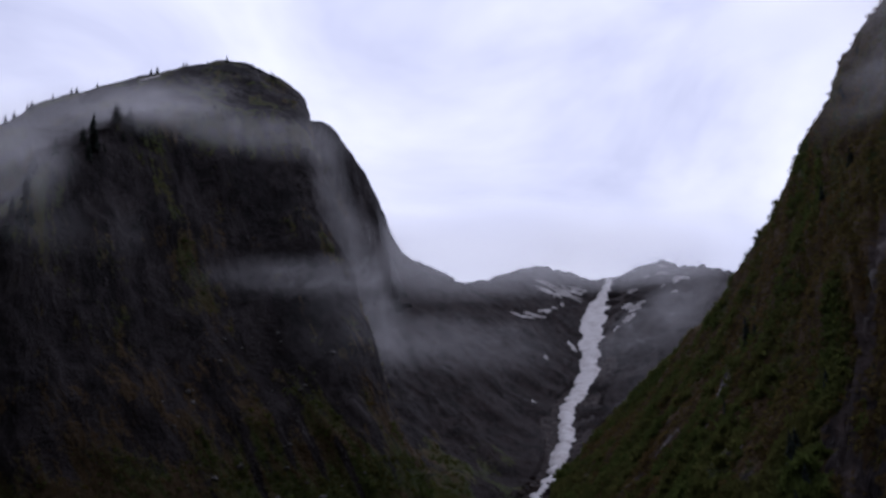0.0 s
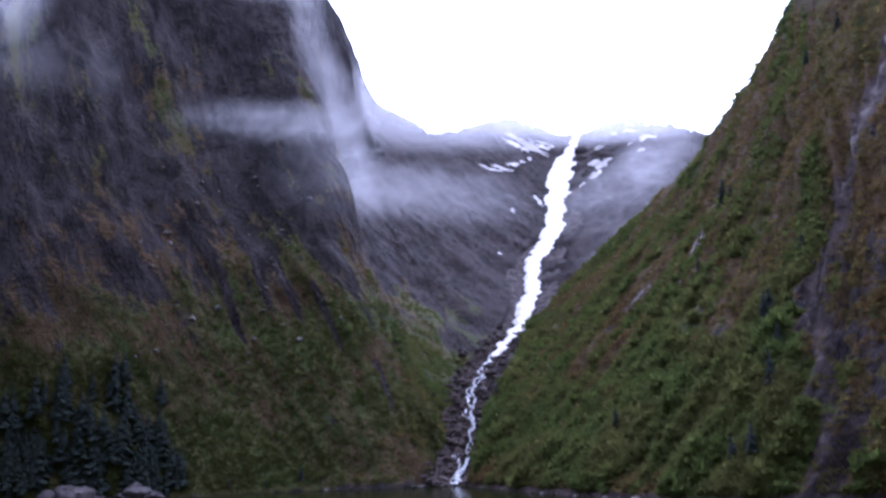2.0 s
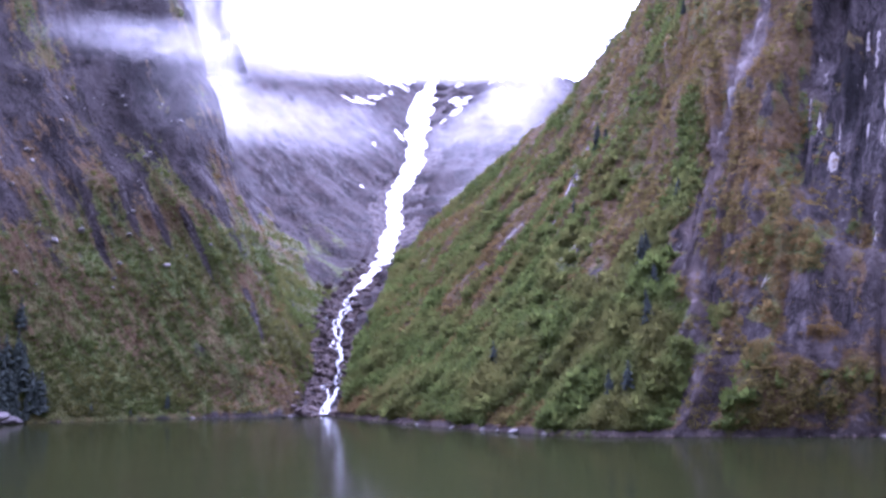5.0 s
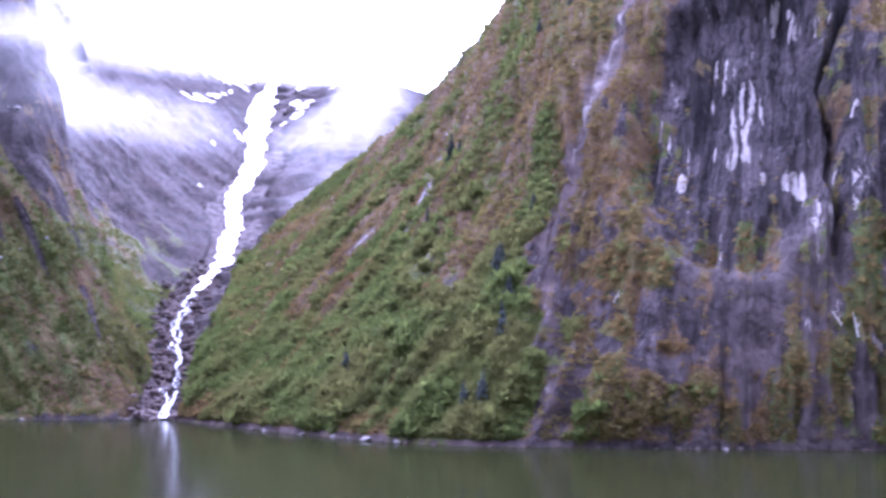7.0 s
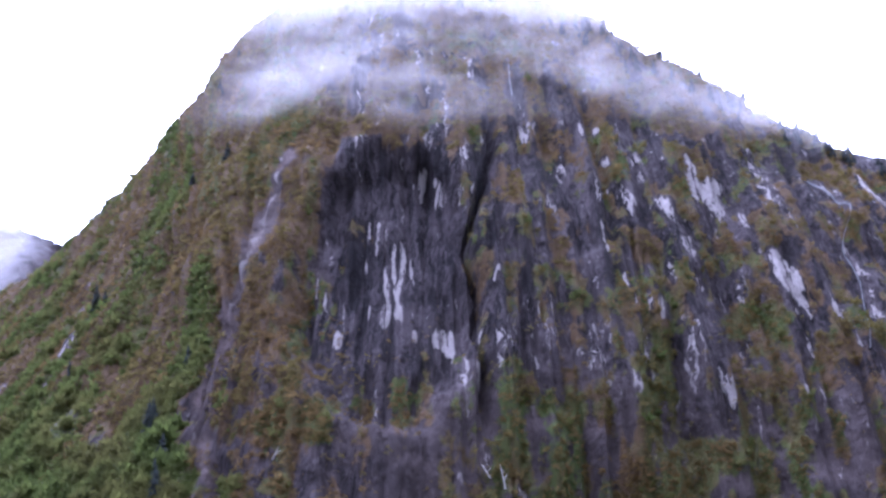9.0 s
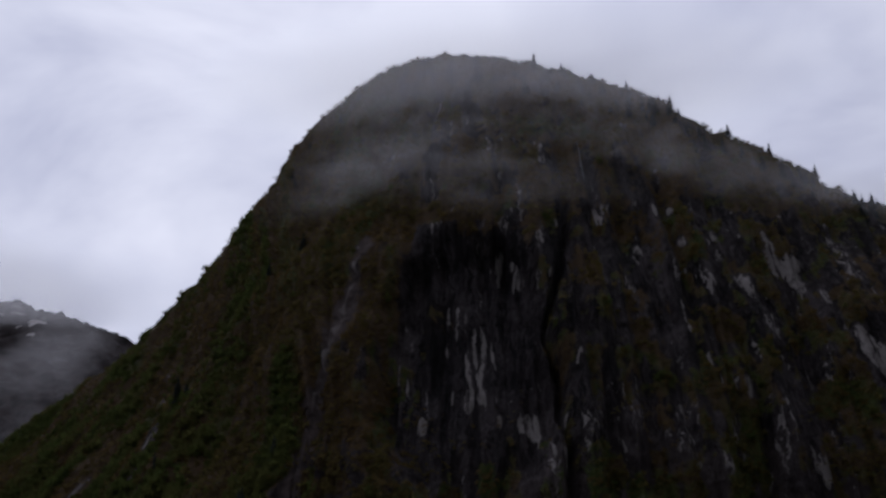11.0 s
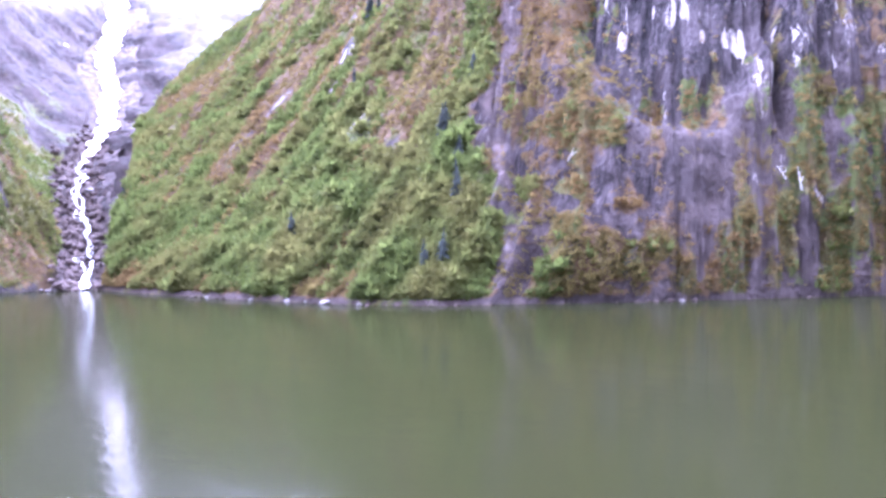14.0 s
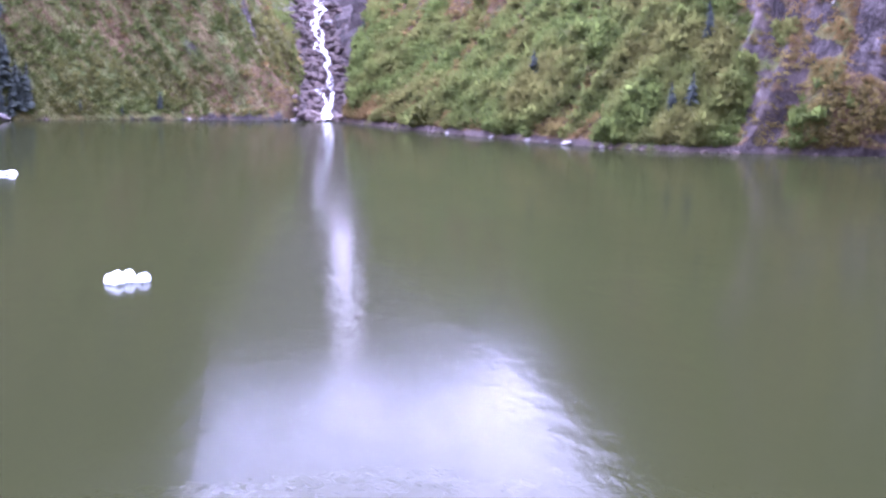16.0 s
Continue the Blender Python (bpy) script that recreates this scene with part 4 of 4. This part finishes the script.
def scrub_ledge(u, v, p):
    a, z = p[:, :2] @ STRIKE, p[:, 2]
    zone = smoothstep(-166, -150, a) * smoothstep(120, 95, z) * smoothstep(140, 60, a)
    return zone * smoothstep(-0.15, 0.35, fbm(p / np.array([8.0, 8.0, 5.0]) + 31, 3)) * np.where(a < -100, 1.0, 0.3)


def alder_left(u, v, p):
    c = left_cover(u, v, p)
    return np.clip((c["cover"] - 0.5) * 2.0, 0, 1) * np.clip(1.05 - 1.2 * c["brush"], 0, 1) * (v < 0.4) * (u < 0.64)


def scrub_left(u, v, p):
    c = left_cover(u, v, p)
    return np.clip((c["cover"] - 0.45) * 1.6, 0, 1) * np.clip(1.3 * c["brush"] - 0.3, 0, 1)


thicket("alder_thicket", RIGHT, 28000, alder_right, (0.7, 2.3), M_alder, "bright green alder thicket on the steep slope", 1, 1.2, 0.6, 18)
thicket("alder_thicket", RIGHT, 1800, alder_big, (1.6, 3.4), M_alder, "tall rounded alder bushes in the green gullies", 9, 1.15, 0.6, 60)
thicket("dry_scrub", RIGHT, 38000, scrub_right, (0.5, 1.7), M_scrub, "olive and rust-brown scrub on the rocky slope", 2, 1.0, 0, 16)
thicket("dry_scrub", RIGHT, 9000, scrub_ledge, (0.5, 1.4), M_scrub, "olive tufts rooted in the ledges of the purple rock", 12, 0.8, 0, 14)
thicket("alder_thicket", LEFT, 30000, alder_left, (0.5, 1.5), M_alder, "green alder thicket below the granite dome", 3, 1.1, 0.55, 18)
thicket("dry_scrub", LEFT, 6000, scrub_left, (0.6, 2.0), M_scrub, "brown scrub among the grey slabs", 4, 1.0, 0, 16)


for u, v, tall in ((0.052, 0.83, 7), (0.060, 0.86, 9), (0.068, 0.90, 8), (0.045, 0.80, 6), (0.075, 0.93, 9), (0.056, 0.90, 7), (0.064, 0.82, 6), (0.082, 0.95, 8)):
    conifer(RIGHT, u, v, tall, "low dark spruce beside the snow gully", "gully spruces")


# ---- boulders, driftwood and ice ----
def stone_mesh(seed, flat=0.7):
    bm = bmesh.new()
    bmesh.ops.create_icosphere(bm, subdivisions=3, radius=1.0)
    for v in bm.verts:
        d = v.co.normalized()
        v.co *= 1 + 0.35 * noise.noise(d * 1.3 + Vector((seed * 7.1, 0, 0))) + 0.14 * noise.noise(d * 3.4 + Vector((0, seed * 3.3, 0)))
        v.co.z *= flat
        for cut in range(3):
            face = Vector((math.sin(seed + cut * 2.1), math.cos(seed * 1.7 + cut * 2.3), 0.5 * math.sin(cut + seed))).normalized()
            over = v.co.dot(face) - 0.68
            if over > 0:
                v.co -= face * over * 0.85
    me = bpy.data.meshes.new("boulder")
    bm.to_mesh(me)
    bm.free()
    return me


STONES = [stone_mesh(s) for s in range(1, 7)]
for me in STONES:
    me.materials.append(M_boulder)
PALE_STONES = []
for me in STONES[:3]:
    PALE_STONES.append(me.copy())
    PALE_STONES[-1].materials.clear()
    PALE_STONES[-1].materials.append(M_pale_boulder)
lay = random.Random(11)


def boulder(x, y, z, size, pale=False, label="dark wet boulder at the waterline", group="shore boulders", tall=1.0):
    ob = new("boulder", (PALE_STONES if pale else STONES)[lay.randrange(3 if pale else 6)])
    ob.matrix_basis = pose(x, y, z, lay.uniform(-15, 15), lay.uniform(-15, 15), lay.uniform(0, 360)) @ Matrix.Diagonal((size * lay.uniform(0.8, 1.4), size, size * tall * lay.uniform(0.7, 1.0), 1))
    return tagged(ob, label, "rock", group)


for slope, a, b, count in ((RIGHT, 0.03, 0.85, 100), (LEFT, 0.16, 0.43, 45)):
    for _ in range(count):
        u = lay.uniform(a, b)
        p = slope.surface([u], [0.004])[0][0]
        q = slope.surface([u], [0.03])[0][0]
        d = (p - q)[:2] / max(np.linalg.norm((p - q)[:2]), 1e-6)
        k = lay.uniform(-1.0, 1.5)
        boulder(p[0] + d[0] * k, p[1] + d[1] * k, 0.1 + max(0, -k) * 0.4, 0.4 + 1.1 * lay.random() ** 2.2, lay.random() < 0.07)
for x, y, size in ((65, 443, 1.8), (48, 482, 1.2), (57, 463, 1.5), (61, 453, 1.0), (73, 428, 1.2), (37, 509, 0.9)):
    boulder(x, y, 0.4, size, True, "pale rounded boulder at the waterline", "pale shore boulders")
for x, y, z, size, tall in ((-159, 612, 3.0, 6.0, 1.1), (-153, 612, 2.0, 4.2, 0.9), (-165, 611, 1.8, 4.6, 0.8), (-160, 614, 6.0, 4.0, 1.0), (-148, 613, 1.0, 2.6, 0.7),
                            (-186, 607, 3.0, 6.5, 1.2), (-193, 604, 4.0, 7.0, 1.3), (-179, 609, 1.6, 4.2, 0.9), (-200, 602, 2.5, 6.0, 1.1)):
    rock = boulder(x, y, z, size, False, "pinkish-grey rock of an outcrop on the shore", "shore outcrop", tall)
    rock.data = rock.data.copy()
    rock.data.materials[0] = M_outcrop
for x, y, size in ((-188, 601, 3.2), (-180, 603, 2.6), (-173, 606, 2.0), (-195, 598, 2.6), (-161, 611, 1.6), (-150, 614, 1.4), (-64, 619, 1.3), (-58, 619, 1.0), (-88, 620, 1.0)):
    boulder(x, y, 0.5, size, True, "pale rock at the waterline", "pale shore boulders", 0.5)
for n in range(130):
    k = lay.random() ** 0.8 * 4.3 / 13
    m = glide(GULLY, np.array([0.03 + k]))[0]
    off = lay.gauss(0, 1) * 5.5
    off += 3.5 if abs(off - 3) < 2.5 else 0
    boulder(m[0] + off - 3, m[1], m[2] + 0.4 + 0.06 * off * off * 0.5, 0.9 + 2.6 * lay.random() ** 2, lay.random() < 0.03, "angular grey boulder beside the stream", "gully boulders")


for _ in range(46):
    u, v = lay.uniform(0.24, 0.42), lay.uniform(0.09, 0.27)
    p = LEFT.surface([u], [v])[0][0]
    boulder(p[0], p[1], p[2] + 0.3, 0.7 + 1.5 * lay.random() ** 2, True, "pale rock fallen on the scrubby slope", "pale slope rocks")
for _ in range(16):
    u, v = lay.uniform(0.30, 0.46), lay.uniform(0.25, 0.6)
    p = RIGHT.surface([u], [v])[0][0]
    boulder(p[0], p[1], p[2] + 0.3, 0.6 + 1.1 * lay.random() ** 2, True, "pale rock fallen on the scrubby slope", "pale slope rocks")


for x, y, z, size in ((-12, 609, 0.6, 2.4), (-8, 610, 1.4, 2.0), (-5, 611, 1.8, 1.7), (-10, 612, 2.4, 1.9), (-15, 608, 0.4, 1.6), (-3, 608, 0.5, 1.5), (-7, 607, 0.3, 1.2), (-18, 609, 0.6, 1.3)):
    rock = boulder(x, y, z, size, False, "tan boulder at the mouth of the gully", "mouth boulders", 0.8)
    rock.data = rock.data.copy()
    rock.data.materials[0] = M_outcrop


def rubble(count, seed):
    """Broken rock that fills the gully floor, too much to count."""
    rnd = np.random.RandomState(seed)
    bm = bmesh.new()
    bmesh.ops.create_icosphere(bm, subdivisions=1, radius=1.0)
    core = np.array([x.co for x in bm.verts])
    core_f = np.array([[x.index for x in f.verts] for f in bm.faces])
    bm.free()
    mid = glide(GULLY, 0.015 + rnd.rand(count) * 4.6 / 13)
    off = rnd.normal(size=count) * 6.0 - 2.0
    size = 0.6 + 1.9 * rnd.rand(count) ** 2.5
    p = mid + np.stack([off, rnd.normal(size=count) * 2, 0.025 * off * off - 0.6 - 1.8 * (np.abs(off) < 2.6)], -1)
    shape = core[None] * (1 + 0.3 * rnd.normal(size=(count, len(core), 1))) * size[:, None, None] * np.array([1.2, 1.0, 0.8])
    verts = shape + p[:, None]
    faces = (core_f[None] + (np.arange(count) * len(core))[:, None, None]).reshape(-1, 3)
    return tagged(mesh_object("rubble", verts.reshape(-1, 3), faces, M_rubble, smooth=False), "dark broken rubble filling the gully floor", "rocks", kind="stuff")


rubble(2600, 21)


def thread(slope, way, width, label):
    """A thin fall of water that follows places on a slope."""
    pts = glide(way, np.linspace(0, 1, 60))
    p, n = slope.surface(pts[:, 0], pts[:, 1])
    p = p + n * 0.7
    run = np.gradient(p, axis=0)
    side = np.cross(run, n)
    side /= np.linalg.norm(side, axis=1, keepdims=True)
    w = width * (0.6 + 0.5 * np.abs(fbm(p / 7.0, 3)))[:, None]
    rows = np.stack([p - side * w - n * 0.8, p - side * w * 0.4, p + n * 0.15, p + side * w * 0.4, p + side * w - n * 0.8], 1)
    return tagged(mesh_object("waterfall", rows.reshape(-1, 3), grid_faces(60, 5), M_run), label, "waterfall", "thin falls on the cliffs")


thread(RIGHT, [(0.7045, 0.74), (0.7039, 0.725), (0.6981, 0.665), (0.6967, 0.633)], 0.4, "thin white waterfall dropping out of the mist")
thread(RIGHT, [(0.8612, 0.768), (0.867, 0.691), (0.8712, 0.673), (0.8569, 0.573), (0.8569, 0.499), (0.8441, 0.344)], 0.22, "thin grey waterfall threading down the cliff")


def stick(bm, a, b, r0, r1):
    """A tapering limb between two places."""
    a, b = Vector(a), Vector(b)
    m = Matrix.Translation((a + b) / 2) @ (b - a).to_track_quat("Z", "Y").to_matrix().to_4x4()
    bmesh.ops.create_cone(bm, cap_ends=True, segments=6, radius1=r0, radius2=r1, depth=(b - a).length, matrix=m)


def dead_tree(slope, u, v, long, lean, seed):
    rnd = random.Random(seed)
    p, n = slope.surface([u], [v])
    base = new("dead_tree")
    base.matrix_basis = Matrix.Translation(p[0] + n[0] * 0.4) @ pose(0, 0, 0, 0, 0, 0)
    side = Vector((math.cos(0.7), -math.sin(0.7), 0))
    tip = side * (math.sin(radians(lean)) * long) + Vector((0, 0, math.cos(radians(lean)) * long)) + Vector(n[0]) * 0.8
    bm = bmesh.new()
    stick(bm, (0, 0, 0), tip, 0.42, 0.12)
    part("trunk", bm, M_dead, base)
    for k in range(4):
        f = rnd.uniform(0.35, 0.9)
        bm = bmesh.new()
        stick(bm, tip * f, tip * f + side * rnd.uniform(-2.4, 2.4) + Vector((0, 0, rnd.uniform(0.3, 2.2))), 0.16, 0.05)
        part("branch", bm, M_dead, base)
    return tagged(base, "bleached dead tree fallen against the cliff", "dead tree", "dead trees on the cliff")


dead_tree(RIGHT, 0.6395, 0.100, 9, -12, 1)
dead_tree(RIGHT, 0.632, 0.112, 6, -35, 2)
dead_tree(RIGHT, 0.5, 0.16, 5, 30, 3)


def ice_floe(x, y, lumps, label):
    """Lumps of glacier ice grown together, low in the water."""
    base = new("ice_floe")
    base.matrix_basis = Matrix.Translation((x, y, 0))
    for n, (dx, dy, r, high) in enumerate(lumps):
        bm = bmesh.new()
        bmesh.ops.create_icosphere(bm, subdivisions=4, radius=1.0)
        for v in bm.verts:
            d = v.co.normalized()
            k = 1 + 0.22 * noise.noise(d * 1.6 + Vector((n * 5.0, x, 0))) + 0.08 * noise.noise(d * 4.5 + Vector((0, n * 3.0, y)))
            v.co = Vector((dx + d.x * r * k, dy + d.y * r * k, 0.06 + d.z * high * k))
        for f in bm.faces:
            f.smooth = True
        part("ice_lump", bm, M_ice, base)
    return tagged(base, label, "ice", "drifting ice")


ice_floe(-90.4, 199.5, ((-1.5, 0, 1.5, 1.35), (0.3, 0.3, 0.8, 1.55), (2.1, 0.1, 0.95, 1.15), (1.0, -0.2, 0.9, 0.7)), "small white lumpy ice floe drifting on still water")
ice_floe(-121, 352, ((-1.6, 0, 1.9, 0.7), (1.0, 0.2, 1.7, 0.9)), "small flat white ice floe drifting on still water")


def ripple(a, b, wide, high, seed):
    """A long low wavelet that trails over the still water."""
    a, b = np.array(a, float), np.array(b, float)
    t = np.linspace(0, 1, 90)
    side = np.array([-(b - a)[1], (b - a)[0]]) / np.linalg.norm(b - a)
    mid = a + (b - a) * t[:, None] + side * (0.8 * fbm(np.stack([t * 5, 0 * t, 0 * t + seed], -1), 2))[:, None]
    swell = np.sin(math.pi * t) ** 0.6 * (0.7 + 0.4 * fbm(np.stack([t * 22, 0 * t, 0 * t + seed + 3], -1), 2))
    rows = []
    for k in np.linspace(-1, 1, 7):
        xy = mid + side * (k * wide * (0.4 + 0.6 * np.sin(math.pi * t)))[:, None]
        rows.append(np.column_stack([xy, -0.02 + (high * swell + 0.02) * math.cos(k * math.pi / 2)]))
    p = np.stack(rows, 1)
    return tagged(mesh_object("ripple", p.reshape(-1, 3), grid_faces(90, 7), M_water), "faint ripple trailing from the floe over still water", "water", "ripples on the water")


ripple((-85.5, 202.6), (-40, 196.8), 0.9, 0.014, 1)
ripple((-84, 200.6), (-58, 195.4), 0.6, 0.010, 3)


# ---- mist and low cloud ----
def mist_bank(place, wide, high, lean, density, layers, deep, billow=0, least=0.0):
    """A bank of mist: several bulging veils one behind the other, turned to the open fjord."""
    k = random.Random(round(place[0] * 3 + place[1] * 7 + place[2]))
    base = new("mist_bank")
    material = mist_material("mist", density, billow or min(wide, high) * 0.9 + 12, least)
    face = math.atan2(-(place[0] + 40), place[1] - 20)
    base.matrix_basis = Matrix.Translation(place) @ pose(0, 0, 0, 0, 0, math.degrees(face))
    for n in range(layers):
        w, h = wide * k.uniform(0.9, 1.2), high * k.uniform(0.9, 1.2)
        s, t = np.meshgrid(np.linspace(-1, 1, 17), np.linspace(-1, 1, 11), indexing="ij")
        x, z = s * w * 0.75, t * h * 0.75
        y = -0.7 * deep * (s * s + 0.6 * t * t) + deep * 0.2 * np.sin(3 * s + n) + (n - (layers - 1) / 2) * deep
        c, sn = math.cos(radians(lean)), math.sin(radians(lean))
        x, z = c * x + sn * z + k.uniform(-0.06, 0.06) * w, -sn * x + c * z + k.uniform(-0.06, 0.06) * h
        veil = mesh_object("veil", np.stack([x, y, z], -1).reshape(-1, 3), np.array([f for f in grid_faces(17, 11) if (s.ravel()[f] ** 2 + t.ravel()[f] ** 2).min() < 1.0]), material, base)
        layer = veil.data.uv_layers.new(name="UVMap")
        uv = np.stack([(s + 1) / 2, (t + 1) / 2], -1).reshape(-1, 2)
        index = np.zeros(len(veil.data.loops), np.int32)
        veil.data.loops.foreach_get("vertex_index", index)
        layer.data.foreach_set("uv", uv[index].astype(np.float32).ravel())
    return tagged(base, "soft white bank of low cloud drifting by the rock", "mist", "mist banks")


mist_bank((28, 1082, 333), 380, 67, 3, 0.24, 3, 15, 38, 0.5)
mist_bank((252, 1607, 466), 290, 80, 4, 0.24, 1, 11, 64, 0.6)
mist_bank((-79, 782, 306), 23, 143, -11, 0.24, 1, 6, 15, 0.3)
mist_bank((-79, 997, 307), 35, 100, -14, 0.24, 2, 6, 20, 0.2)
mist_bank((-57, 814, 213), 32, 64, -16, 0.24, 2, 6, 16, 0.1)
mist_bank((-98, 714, 221), 106, 22, 2, 0.24, 2, 6, 14, 0)
mist_bank((-68, 702, 189), 58, 51, -20, 0.12, 1, 6, 20, 0)
mist_bank((0, 899, 209), 141, 39, 7, 0.17, 2, 6, 26, 0)
mist_bank((-44, 820, 193), 64, 36, -10, 0.16, 1, 6, 24, 0)
mist_bank((-148, 751, 344), 155, 31, 12, 0.24, 2, 6, 19, 0.2)
mist_bank((-199, 723, 351), 90, 26, -8, 0.24, 2, 6, 18, 0.2)
mist_bank((-254, 709, 339), 140, 44, -16, 0.24, 2, 6, 25, 0.4)
mist_bank((-240, 619, 272), 50, 44, -30, 0.24, 2, 6, 19, 0.4)
mist_bank((-219, 601, 231), 51, 39, 20, 0.12, 1, 6, 15, 0.1)
mist_bank((-192, 653, 238), 26, 26, 0, 0.1, 1, 6, 13, 0.1)
mist_bank((261, 1235, 314), 79, 110, 28, 0.2, 1, 6, 36, 0.1)
mist_bank((165, 1006, 204), 73, 93, 34, 0.12, 1, 6, 29, 0)
mist_bank((327, 1817, 493), 299, 52, 0, 0.24, 1, 11, 52, 0.6)
mist_bank((171, 1023, 241), 97, 34, -30, 0.2, 1, 6, 24, 0.1)
mist_bank((330, 553, 343), 311, 65, 0, 0.24, 3, 12, 38, 0.35)
mist_bank((252, 507, 266), 130, 41, -12, 0.22, 1, 6, 14, 0)
mist_bank((227, 561, 261), 93, 27, -24, 0.24, 1, 6, 18, 0.1)
mist_bank((267, 467, 234), 113, 25, 4, 0.18, 1, 6, 11, 0)
mist_bank((359, 461, 271), 102, 49, 18, 0.22, 1, 6, 15, 0)
mist_bank((248, 547, 274), 93, 31, -16, 0.2, 1, 6, 12, 0)
mist_bank((379, 420, 246), 89, 29, 22, 0.24, 1, 6, 14, 0.1)
mist_bank((452, 384, 231), 108, 24, 18, 0.24, 2, 6, 15, 0.1)
